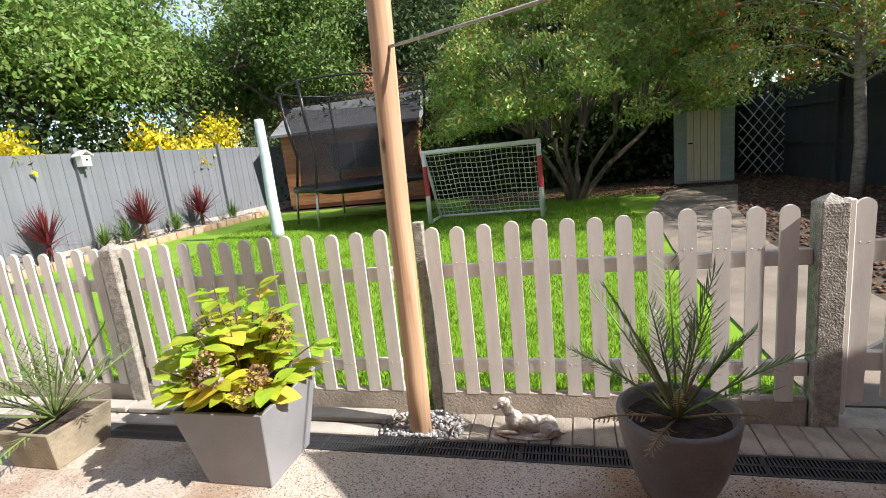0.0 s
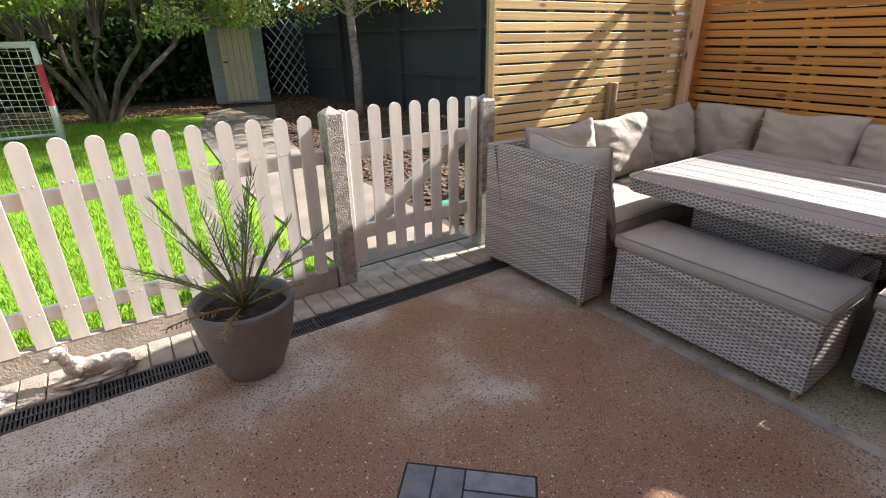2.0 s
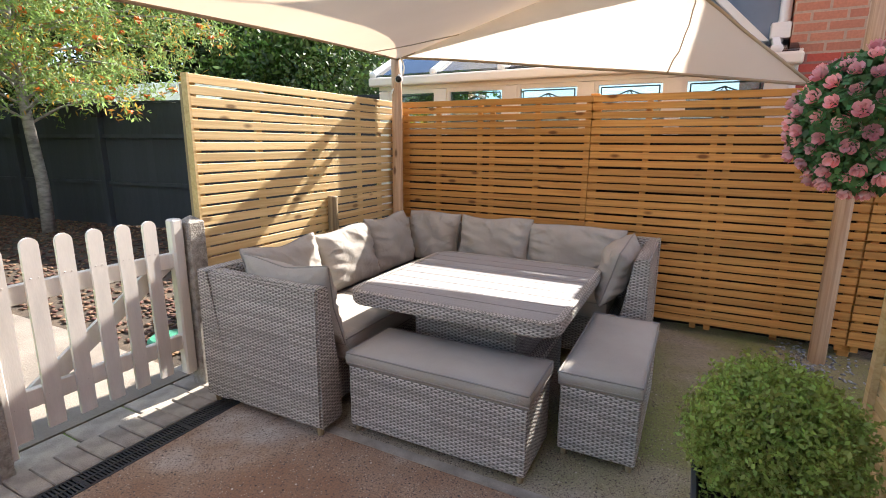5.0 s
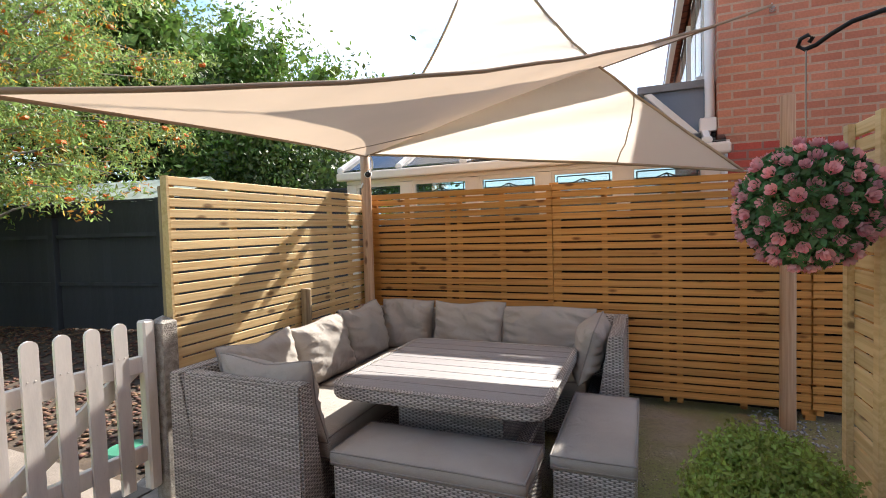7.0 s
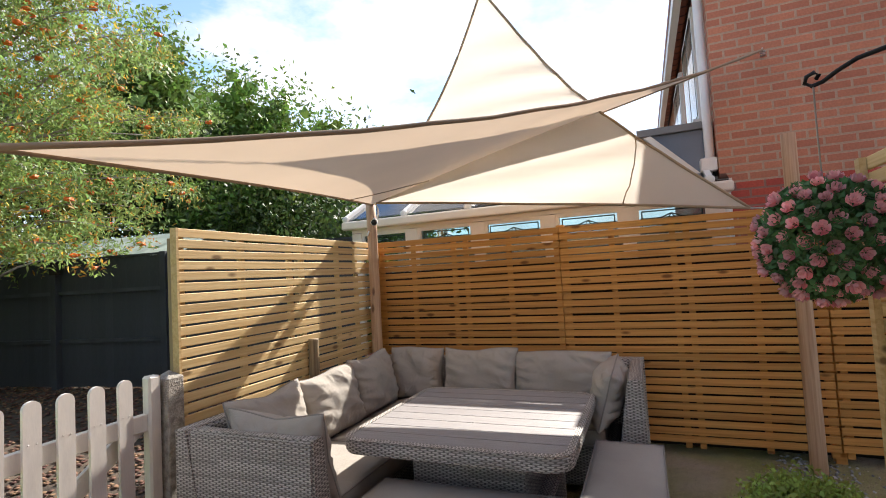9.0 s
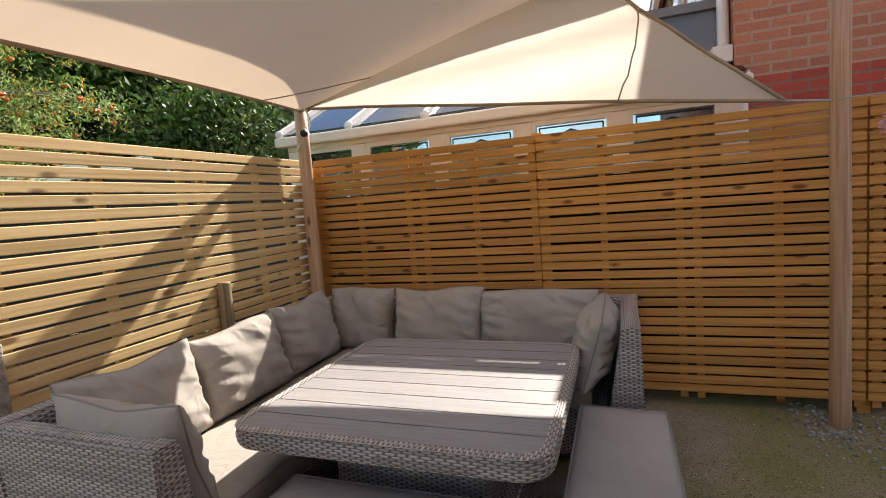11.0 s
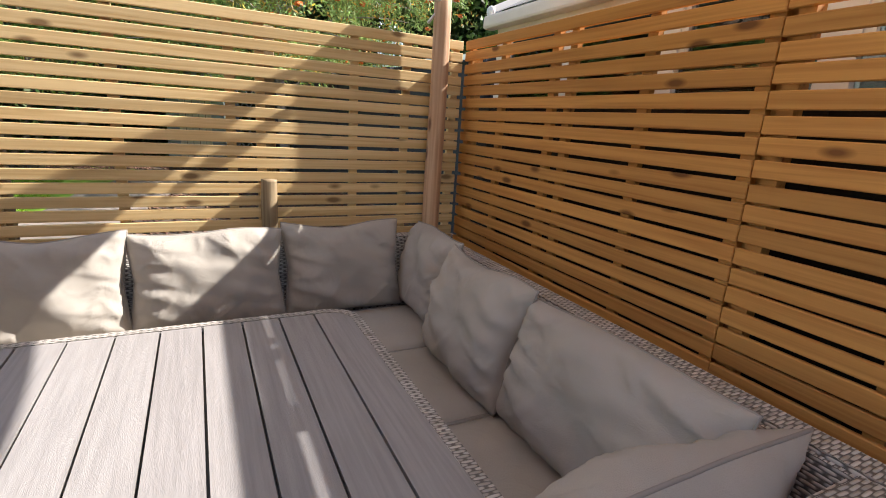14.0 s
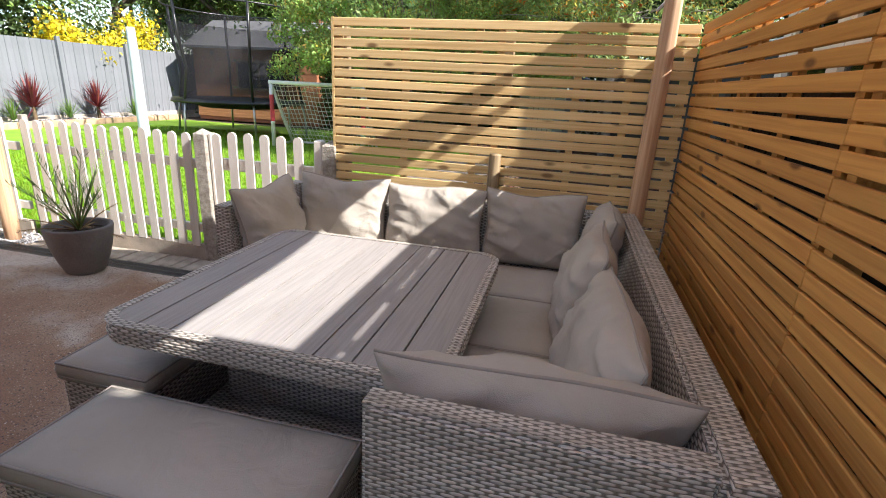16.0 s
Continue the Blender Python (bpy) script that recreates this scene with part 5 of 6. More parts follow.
# hanging flower ball on an iron bracket
ball = thing("flower_ball", "hanging topiary ball of green leaves and pink artificial roses", "hanging plant", at=(2.55, -0.80, 1.54))
pts = []
for i in range(5200):
    v = rng.normal(size=3)
    v /= np.linalg.norm(v)
    pts.append(v * 0.205 * rng.uniform(0.75, 1.0) ** 0.4)
leaves("leaves", pts, 0.034, M_BALLLEAF, ball, "dark green plastic leaves", aspect=0.6)
def rose_mesh():
    """A small open rose: three rings of cupped petals."""
    bm = bmesh.new()
    for ring, (rad, hgt, cup) in enumerate(((0.023, 0.006, 0.012), (0.015, 0.012, 0.012), (0.007, 0.017, 0.008))):
        for k in range(5):
            a = 2 * math.pi * (k + 0.4 * ring) / 5
            rows = []
            for f, w, z in ((0.25, 0.25, -0.006), (0.8, 0.62, 0.0), (1.0, 0.45, cup)):
                rows.append([bm.verts.new((rad * f * math.cos(a + q * w), rad * f * math.sin(a + q * w), hgt + z - 0.006 * abs(q))) for q in (-1, 0, 1)])
            for p, q in zip(rows, rows[1:]):
                for c in (0, 1):
                    bm.faces.new((p[c], p[c + 1], q[c + 1], q[c]))
    return mesh_from(bm, "rose", M_ROSE, True)


ROSE = rose_mesh()
for i in range(150):
    z = 1 - 2 * (i + 0.5) / 150
    a = i * 2.39996
    s = math.sqrt(1 - z * z)
    v = Vector((s * math.cos(a), s * math.sin(a), z))
    ob = shared("rose", ROSE, ball, Matrix.Translation(v * (0.20 + 0.012 * math.sin(i * 1.7))) @ v.to_track_quat("Z", "Y").to_matrix().to_4x4() @ Matrix.Scale(0.85 + 0.3 * ((i * 37) % 10) / 10, 4))
part("hanger", tube(bmesh.new(), [(0, 0, 0.19), (-0.012, 0.005, 0.35), (-0.036, 0.01, 0.516)], 0.003, None, 5), M_STEEL, ball, "thin wire hanger")
br = thing("hanging_bracket", "black wrought-iron hanging bracket with a curled hook on the house wall", "bracket", at=(2.36, -0.985, 2.06))
crv = [(-0.055, -0.045, -0.03), (-0.02, -0.02, 0.02), (0.03, 0.035, 0.045), (0.08, 0.095, 0.042), (0.112, 0.14, 0.022), (0.138, 0.172, 0.002), (0.158, 0.197, -0.002), (0.172, 0.213, 0.014), (0.168, 0.208, 0.036), (0.152, 0.19, 0.042), (0.143, 0.18, 0.028), (0.15, 0.188, 0.016)]
part("arm", tube(bmesh.new(), crv, 0.0085, 0.007, 8), M_IRON, br, smooth=True)
part("wall_plate", box(-0.075, -0.02, -0.012, 0.006, -0.12, 0.10, bev=0.003), M_IRON, br)


# ---- house walls round the patio ----
wall = part("wall_house", box(-6, 2.285, -3.4, -1.03, -0.1, 5.2), M_BRICK)
tagged(wall, "red brick wall of the house beside the patio", "wall", kind="structure")
brick_me = mesh_from(box(-0.1075, 0.1075, -0.05, 0.0, -0.0325, 0.0325, bev=0.003), "brick", M_BRICKPIECE)
for j in range(44):
    for i in range(3):
        x = 2.183 - 0.225 * i - (0.1125 if j % 2 else 0.0)
        shared("brick", brick_me, wall, pose(x, -1.045, 0.04 + 0.075 * j, 0, 0, 180))
neigh = thing("neighbour_house", "two-storey brown brick house beyond the slatted fence with a red band", "house")
part("wall", prism(bmesh.new(), [(-7.5, 2.166), (-0.9, 2.166), (-0.9, 4.32), (-4.2, 7.5), (-7.5, 4.5)], 0, 5.52, 12.0), M_BRICK, neigh)
part("wall_base", box(5.52, 12.0, -7.5, -0.9, -0.1, 1.883), M_BRICK, neigh)
part("brick_band", box(5.512, 12.0, -7.51, -0.892, 1.884, 2.165), M_BRICKRED, neigh, "band of bright red bricks")
bm = bmesh.new()
prism(bm, [(-0.70, 4.36), (-0.86, 4.36), (-4.2, 7.6), (-7.9, 4.4), (-7.9, 4.56), (-4.2, 7.85), (-0.70, 4.50)], 0, 5.60, 12.4)
part("roof", bm, M_TILE, neigh)
part("fascia", box(5.48, 12.4, -0.78, -0.70, 4.24, 4.39), M_WHITE, neigh, "white gutter and fascia board")
part("downpipe", tube(bmesh.new(), [(5.62, -0.85, 4.4), (5.62, -0.85, 2.45), (5.60, -0.83, 2.40), (5.57, -0.81, 2.26)], 0.042, None, 10), M_WHITE, neigh, "white rainwater pipe", smooth=True)
part("hopper", box(5.53, 5.64, -0.895, -0.76, 2.30, 2.42, bev=0.006), M_WHITE, neigh, "white box gutter outlet")
for x0, z0 in ((6.2, 2.95), (8.1, 2.95)):
    w = part("window", box(x0, x0 + 1.25, -0.905, -0.85, z0, z0 + 1.2), M_WHITE, neigh, "white framed upstairs window")
    part("sill", box(x0 - 0.06, x0 + 1.31, -0.90, -0.79, z0 - 0.06, z0 - 0.001), M_WHITE, w)
    for k in range(2):
        part("pane", box(x0 + 0.07 + 0.59 * k, x0 + 0.59 + 0.59 * k, -0.849, -0.844, z0 + 0.07, z0 + 1.13), M_GLASS, w)

cons = thing("conservatory", "cream uPVC conservatory with leaded top lights and a glazed roof", "conservatory")
part("dwarf_wall", box(5.47, 6.45, -0.85, 2.85, -0.1, 0.7), M_BRICK, cons)
part("interior", box(6.42, 6.48, -0.85, 2.85, 0.7, 2.0), M_CREAM, cons)
ys = [2.85, 2.13, 1.36, 0.62, -0.11, -0.85]
for i in range(6):
    part("mullion", box(5.42, 5.49, ys[i] - 0.06, ys[i] + 0.06, 0.7, 2.03), M_CREAM, cons)
part("head", box(5.415, 5.495, -0.91, 2.91, 2.036, 2.10), M_CREAM, cons)
part("transom", box(5.425, 5.485, -0.91, 2.91, 1.72, 1.76), M_CREAM, cons)
for i in range(5):
    a, b = ys[i + 1] + 0.06, ys[i] - 0.06
    w = part("window", box(5.43, 5.48, a, b, 1.995, 2.036), M_CREAM, cons)
    part("side", box(5.43, 5.48, a, a + 0.035, 1.76, 1.995), M_CREAM, w)
    part("side", box(5.43, 5.48, b - 0.035, b, 1.76, 1.995), M_CREAM, w)
    part("pane", box(5.452, 5.458, a + 0.035, b - 0.035, 1.76, 1.995), M_GLASS, w)
    lb = bmesh.new()
    m0, m1, mc = a + 0.06, b - 0.06, (a + b) / 2
    for seg in ([(m0, 1.93), (m1, 1.93)], [(m0, 1.93), (m0, 1.77)], [(m1, 1.93), (m1, 1.77)], [(m0, 1.86), (mc - 0.1, 1.86), (mc, 1.90), (mc + 0.1, 1.86), (m1, 1.86)], [(mc, 1.90), (mc - 0.05, 1.83), (mc - 0.02, 1.78)], [(mc, 1.90), (mc + 0.05, 1.83), (mc + 0.02, 1.78)]):
        tube(lb, [(5.448, p[0], p[1] + 0.045) for p in seg], 0.006, None, 4)
    part("leading", lb, M_LEAD, w, "dark lead strips")
    part("pane", box(5.452, 5.458, a, b, 0.7, 1.72), M_GLASS, cons)
part("gutter", box(5.33, 5.43, -0.98, 3.0, 2.075, 2.17, bev=0.02, seg=2), M_CREAM, cons, "cream gutter")
part("fascia", box(5.43, 5.47, -0.98, 3.0, 2.105, 2.2), M_CREAM, cons)
roof = bmesh.new()
prism(roof, [(5.40, 2.18), (6.48, 2.72), (6.48, 2.74), (5.40, 2.20)], 1, -0.95, 2.97)
part("roof_glass", roof, M_ROOFGLASS, cons)
for y in (2.96, 2.2, 1.45, 0.7, -0.05, -0.8):
    rb = bmesh.new()
    prism(rb, [(5.36, 2.17), (6.5, 2.74), (6.5, 2.79), (5.36, 2.225)], 1, y - 0.025, y + 0.025)
    bmesh.ops.create_icosphere(rb, subdivisions=2, radius=0.045, matrix=Matrix.LocRotScale((5.37, y, 2.20), None, (0.6, 1, 0.9)))
    part("glazing_bar", rb, M_WHITE, cons)
part("ridge", box(6.40, 6.50, -1.0, 3.0, 2.72, 2.82), M_ROOFGREY, cons)
part("end_pipe", tube(bmesh.new(), [(5.44, -0.93, 2.1), (5.44, -0.93, 0.0)], 0.035, None, 10), M_WHITE, cons)
ext = thing("lean_to", "small glazed lean-to with a grey flat roof by the brick house", "lean-to")
part("roof", box(5.62, 7.6, -0.88, -0.24, 2.72, 2.785), M_ROOFGREY, ext)
part("panel", box(5.66, 7.6, -0.86, -0.30, 2.25, 2.715), M_BLUEGLAZE, ext)
part("trim", prism(bmesh.new(), [(-0.80, 2.26), (-0.72, 2.26), (-0.30, 2.70), (-0.36, 2.71)], 0, 5.60, 5.655), M_WHITE, ext, "slanted white verge trim")

# ---- garden boundaries ----
lf = thing("grey_fence", "tall grey-painted close-boarded garden fence in sunlight", "fence")
bme2 = mesh_from(box(-0.01, 0.01, -0.074, 0.074, 0, 1.95), "board", M_GREYFENCE)
for i in range(88):
    shared("board", bme2, lf, pose(-9.66 + 0.008 * (i % 2), 3.6 + 0.15 * i, 0.2 + 0.0 * i))
pme = mesh_from(box(-0.05, 0.05, -0.05, 0.05, -0.1, 2.26, bev=0.006), "post", M_GREYFENCE)
for y in (3.7, 5.93, 8.16, 10.4, 12.6, 14.8):
    shared("post", pme, lf, pose(-9.60, y, 0))
part("fence_base", box(-9.68, -9.62, 3.5, 16.8, -0.1, 0.2), M_GRAVELBOARD, lf)
bedl = part("bed", box(-9.6, -8.98, 3.5, 13.5, -0.2, 0.10), M_EARTH)
tagged(bedl, "raised planting bed below the grey fence", "flower bed", kind="structure")
edging = thing("bed_edging", "low terracotta-coloured block edging along the raised bed", "edging", kind="structure")
eme = mesh_from(box(-0.07, 0.07, -0.29, 0.29, -0.1, 0.135, bev=0.012), "edging_block", M_TERRA)
for i in range(17):
    shared("edging_block", eme, edging, pose(-8.92, 3.9 + 0.6 * i, 0, 0, 0, 0.8 * math.sin(i)))
n = 1200
tagged(chips("gravel", np.stack([rng.uniform(-9.55, -9.0, n), rng.uniform(3.6, 13.4, n), np.full(n, 0.11)], 1), 0.03, M_STONE), "pale stones covering the raised bed", "gravel", kind="stuff")
bird = thing("bird_box", "small white wooden bird box on a fence post", "bird box", at=(-9.46, 8.2, 1.86))
part("body", box(-0.09, 0.09, -0.10, 0.10, 0, 0.22, bev=0.005), M_WHITE, bird)
bm = bmesh.new()
prism(bm, [(-0.15, 0.20), (0.0, 0.31), (0.15, 0.20), (0.15, 0.225), (0.0, 0.335), (-0.15, 0.225)], 0, -0.12, 0.13)
part("roof", bm, M_WHITE, bird)
part("hole", lathe(bmesh.new(), [(0.001, 0), (0.026, 0), (0.026, 0.004)], 16), M_BLACK, bird).matrix_basis = pose(0.089, 0, 0.13, 0, 90, 0)
for x, y, s, seed in ((-9.25, 6.9, 0.95, 1), (-9.25, 9.15, 1.05, 2), (-9.25, 11.0, 0.95, 3)):
    c = thing("cordyline", "spiky purple-red cordyline in the raised bed", "plant", "cordylines", at=(x, y, 0.1))
    part("leaves", spear_leaves(120, 0.85 * s, 0.022, 0.35, seed, 0.75, (0, 0, 0.32 * s)), M_PURPLE, c)
    part("stem", tube(bmesh.new(), [(0, 0, -0.05), (0, 0, 0.38 * s)], 0.05, 0.04, 8), M_STEM, c)
for x, y, seed in ((-9.2, 8.0, 5), (-9.25, 10.1, 6), (-9.2, 12.2, 7), (-9.3, 5.7, 8), (-9.25, 8.6, 9)):
    c = thing("spiky_shrub", "green spiky-leaved shrub in the raised bed", "plant", "bed shrubs", at=(x, y, 0.1))
    part("leaves", spear_leaves(90, 0.55, 0.012, 0.5, seed, 0.8, (0, 0, 0.05)), M_L_GREEN, c)

A, B = Vector((4.72, 15.9, 0)), Vector((6.55, 3.2, 0))
df = thing("dark_fence", "dark charcoal-painted timber garden fence in shade", "fence")
ang = math.degrees(math.atan2(B.y - A.y, B.x - A.x))
L = (B - A).length
dbm = mesh_from(box(-0.075, 0.075, -0.01, 0.01, 0, 2.08), "board", M_DARKFENCE)
for i in range(int(L / 0.15)):
    p = A + (B - A) * (i * 0.15 / L)
    shared("board", dbm, df, pose(p.x, p.y, 0.006 * (i % 2), 0, 0, ang))
dpm = mesh_from(box(-0.055, 0.055, -0.06, 0.06, -0.1, 2.12, bev=0.006), "post", M_DARKFENCE)
for i in range(6):
    p = A + (B - A) * ((0.45 + i * 2.2) / L)
    shared("post", dpm, df, pose(p.x - 0.05, p.y - 0.01, 0, 0, 0, ang))
for z in (0.75, 1.55):
    part("rail", box(0, L, -0.055, -0.015, z - 0.03, z + 0.03), M_DARKFENCE, df).matrix_basis = pose(A.x, A.y, 0, 0, 0, ang)
part("capping", box(0, L, -0.04, 0.03, 2.085, 2.115), M_DARKFENCE, df).matrix_basis = pose(A.x, A.y, 0, 0, 0, ang)
box_b = thing("bird_box", "small dark wooden nest box on the charcoal fence post", "bird box", at=(5.66, 8.83, 1.86), rz=-80)
part("body", box(-0.07, 0.07, -0.10, 0.0, 0, 0.20, bev=0.004), M_OLDFENCE, box_b)
bm = bmesh.new()
prism(bm, [(-0.13, 0.19), (0.03, 0.24), (0.03, 0.255), (-0.13, 0.205)], 0, -0.085, 0.085)
part("roof", bm, M_OLDFENCE, box_b)
nsh = thing("neighbour_shed", "low shed with a pale green felt roof beyond the fence", "shed", at=(8.2, 11.2, 0), rz=-82)
part("body", box(-2.6, 2.6, -1.1, 1.1, 0, 2.1), M_SHED, nsh)
bm = bmesh.new()
prism(bm, [(-1.25, 2.12), (0.0, 2.72), (1.25, 2.12), (1.25, 2.18), (0.0, 2.79), (-1.25, 2.18)], 0, -2.75, 2.75)
part("roof", bm, M_PALEROOF, nsh, "pale green roofing felt")
df2 = thing("dark_fence", "dark charcoal-painted timber fence behind the shrubs", "fence")
dbm2 = mesh_from(box(-0.075, 0.075, -0.01, 0.01, 0, 2.0), "board", M_DARKFENCE)
for i in range(60):
    shared("board", dbm2, df2, pose(-4.6 + 0.15 * i, 15.9, 0.006 * (i % 2)))

shed = thing("garden_shed", "small pale blue-grey shed with a cream door", "shed", at=(3.38, 12.6, 0), rz=-14)
cl = mesh_from(box(-0.62, 0.62, -0.012, 0.012, 0, 0.135, bev=0.006), "board", M_SHED)
for i in range(14):
    shared("board", cl, shed, pose(0, 0.0 + 0.004 * (i % 2), 0.02 + 0.136 * i))
part("body", box(-0.61, 0.61, 0.013, 1.9, 0, 1.9), M_SHED, shed)
bm = bmesh.new()
prism(bm, [(-0.62, 1.9), (0.62, 1.9), (0, 2.2)], 1, -0.01, 0.02)
part("gable", bm, M_SHED, shed)
bm = bmesh.new()
prism(bm, [(-0.74, 1.84), (0, 2.22), (0.74, 1.84), (0.74, 1.89), (0, 2.28), (-0.74, 1.89)], 1, -0.1, 2.0)
part("roof", bm, M_ROOFGREY, shed)
d = part("door", box(-0.34, 0.34, -0.035, -0.016, 0.06, 1.86), M_DOOR, shed, "cream boarded door")
for x in (-0.2, -0.06, 0.08, 0.22):
    part("groove", box(x - 0.004, x + 0.004, -0.037, -0.0355, 0.06, 1.86), M_STEM, d)
part("bolt", box(-0.32, -0.22, -0.05, -0.036, 0.92, 0.95), M_IRON, d)
trel = thing("trellis", "grey diamond lattice trellis beside the shed", "trellis", at=(4.06, 12.45, 0), rz=-12)
for i in range(-4, 9):
    for sgn in (-1, 1):
        x0 = i * 0.2
        bm = bmesh.new()
        pts = [(x0 + sgn * z * 0.75 - (1.2 if sgn < 0 else 0) * 0 + (1.35 if sgn < 0 else 0), z) for z in (0.15, 1.85)]
        (xa, za), (xb, zb) = pts
        t0, t1 = 0.0, 1.0
        for lim in (0.0, 0.85):
            if (xa - lim) * (xb - lim) < 0:
                t = (lim - xa) / (xb - xa)
                if (xa < 0 and lim == 0) or (xa > 0.85 and lim == 0.85):
                    t0 = max(t0, t)
                else:
                    t1 = min(t1, t)
        if t0 < t1 and not (max(xa, xb) < 0 or min(xa, xb) > 0.85):
            p, q = (xa + (xb - xa) * t0, za + (zb - za) * t0), (xa + (xb - xa) * t1, za + (zb - za) * t1)
            if 0 <= (p[0] + q[0]) / 2 <= 0.85:
                tube(bm, [(p[0], 0.01 * sgn, p[1]), (q[0], 0.01 * sgn, q[1])], 0.011, None, 4)
                part("lath", bm, M_SHED, trel)

# ---- things on the lawn ----
wp = thing("washing_line_cover", "tall pole in a pale blue-grey fabric cover on the lawn", "rotary line", at=(-5.56, 8.8, 0))
part("cover", tube(bmesh.new(), [(0, 0, 0.0), (0.01, 0, 0.1), (-0.01, 0.01, 0.8), (0.01, 0, 1.6), (0.0, 0, 2.3), (0.0, 0, 2.38)], 0.13, 0.085, 14), mat("pale_cover", (0.56, 0.62, 0.68), 0.6, 0.12, 4, 40, 0.3), wp, smooth=True)

goal = thing("football_goal", "white plastic football goal with a white net on the lawn", "football goal", at=(-2.33, 9.12, 0))
W, H, D = 2.18, 1.38, 0.8
for x in (0, W):
    part("post", tube(bmesh.new(), [(x, 0, 0), (x, 0, H)], 0.045, None, 10), M_WHITE, goal, smooth=True)
    part("post_print", tube(bmesh.new(), [(x, 0, 0.55), (x, 0, 1.12)], 0.0475, None, 10), M_REDTXT, goal, "red printed band")
    part("stay", tube(bmesh.new(), [(x, 0, H), (x, D * 0.5, 0.7), (x, D, 0.03)], 0.03, None, 8), M_WHITE, goal, smooth=True)
    part("base_rail", tube(bmesh.new(), [(x, 0, 0.03), (x, D, 0.03)], 0.03, None, 8), M_WHITE, goal, smooth=True)
part("crossbar", tube(bmesh.new(), [(-0.04, 0, H), (W + 0.04, 0, H)], 0.045, None, 10), M_WHITE, goal, smooth=True)
part("ground_bar", tube(bmesh.new(), [(0, D, 0.03), (W, D, 0.03)], 0.025, None, 8), M_WHITE, goal, smooth=True)
net = bmesh.new()
for i in range(23):
    x = W * i / 22
    tube(net, [(x, 0.0, H), (x, 0.16 + 0.03 * math.sin(i), H * 0.72), (x, 0.46, H * 0.34), (x, D, 0.04)], 0.0065, None, 3, cap=False)
for j in range(1, 14):
    t = j / 14
    y, z = (0.16 * t / 0.28 if t < 0.28 else 0.16 + 0.3 * (t - 0.28) / 0.38 if t < 0.66 else 0.46 + 0.34 * (t - 0.66) / 0.34), H * (1 - t) + 0.03
    tube(net, [(W * k / 11, y + 0.012 * math.sin(2 * k + j), z - 0.012 * math.sin(k * 1.4)) for k in range(12)], 0.0065, None, 3, cap=False)
part("net", net, M_WHITE, goal, "white string net")

tramp = thing("trampoline", "round black garden trampoline with a safety net and steel legs", "trampoline", at=(-4.45, 11.0, 0))
R = 1.62
part("mat", lathe(bmesh.new(), [(0.01, 0.86), (R - 0.3, 0.86), (R - 0.3, 0.875)], 40), M_NETBLACK, tramp)
part("pad", lathe(bmesh.new(), [(R - 0.32, 0.86), (R + 0.03, 0.84), (R + 0.06, 0.80), (R + 0.05, 0.86), (R, 0.90), (R - 0.3, 0.90)], 40), M_BLACK, tramp, smooth=True)
part("mat_sag", lathe(bmesh.new(), [(0.01, 0.62), (R * 0.6, 0.68), (R * 0.86, 0.84)], 40), M_NETBLACK, tramp, "sagging black skirt")
for k in range(6):
    a = radians(k * 60 + 15)
    c, s = math.cos(a), math.sin(a)
    part("leg", tube(bmesh.new(), [(c * (R + 0.1), s * (R + 0.1), 0.0), (c * (R + 0.05), s * (R + 0.05), 0.55), (c * R, s * R, 0.84)], 0.028, None, 8), M_STEEL, tramp, "galvanised curved leg", smooth=True)
    part("net_pole", tube(bmesh.new(), [(c * R, s * R, 0.84), (c * (R - 0.12), s * (R - 0.12), 1.6), (c * (R + 0.02), s * (R + 0.02), 2.3), (c * (R + 0.08), s * (R + 0.08), 3.1)], 0.034, None, 8), M_BLACK, tramp, "padded black net pole", smooth=True)
nb = bmesh.new()
rr = [[nb.verts.new((q * math.cos(2 * math.pi * k / 48), q * math.sin(2 * math.pi * k / 48), z)) for k in range(48)] for q, z in ((R - 0.15, 0.88), (R - 0.22, 1.5), (R - 0.12, 2.2), (R - 0.02, 2.75))]
for a, b in zip(rr, rr[1:]):
    for k in range(48):
        nb.faces.new((a[k], a[(k + 1) % 48], b[(k + 1) % 48], b[k]))
part("safety_net", nb, M_SHEER, tramp, "sheer black safety net", smooth=True)
part("top_ring", tube(bmesh.new(), [((R + 0.06) * math.cos(2 * math.pi * k / 36), (R + 0.06) * math.sin(2 * math.pi * k / 36), 3.08) for k in range(37)], 0.022, None, 6, cap=False), M_BLACK, tramp, smooth=True)

sh = thing("summer_house", "orange-stained timber summer house with a grey felt roof", "summer house")
ocl = mesh_from(box(-2.3, 2.3, -0.015, 0.015, 0, 0.15, bev=0.006), "board", M_ORANGE)
for i in range(15):
    shared("board", ocl, sh, pose(-6.25, 14.3 + 0.006 * (i % 2), 0.12 + 0.152 * i))
part("body", box(-8.54, -3.96, 14.33, 17.0, 0, 2.4), M_ORANGE, sh)
bm = bmesh.new()
prism(bm, [(14.05, 2.32), (14.05, 2.40), (15.7, 3.35), (17.3, 2.4), (17.3, 2.32), (15.7, 3.25)], 0, -8.75, -3.75)
part("roof", bm, M_ROOFGREY, sh)
w = part("window", box(-6.9, -5.2, 14.26, 14.29, 1.05, 2.0), M_STUB, sh, "dark framed window")
for k in range(2):
    part("pane", box(-6.82 + 0.82 * k, -6.08 + 0.82 * k, 14.25, 14.258, 1.12, 1.93), M_BLACK, w)

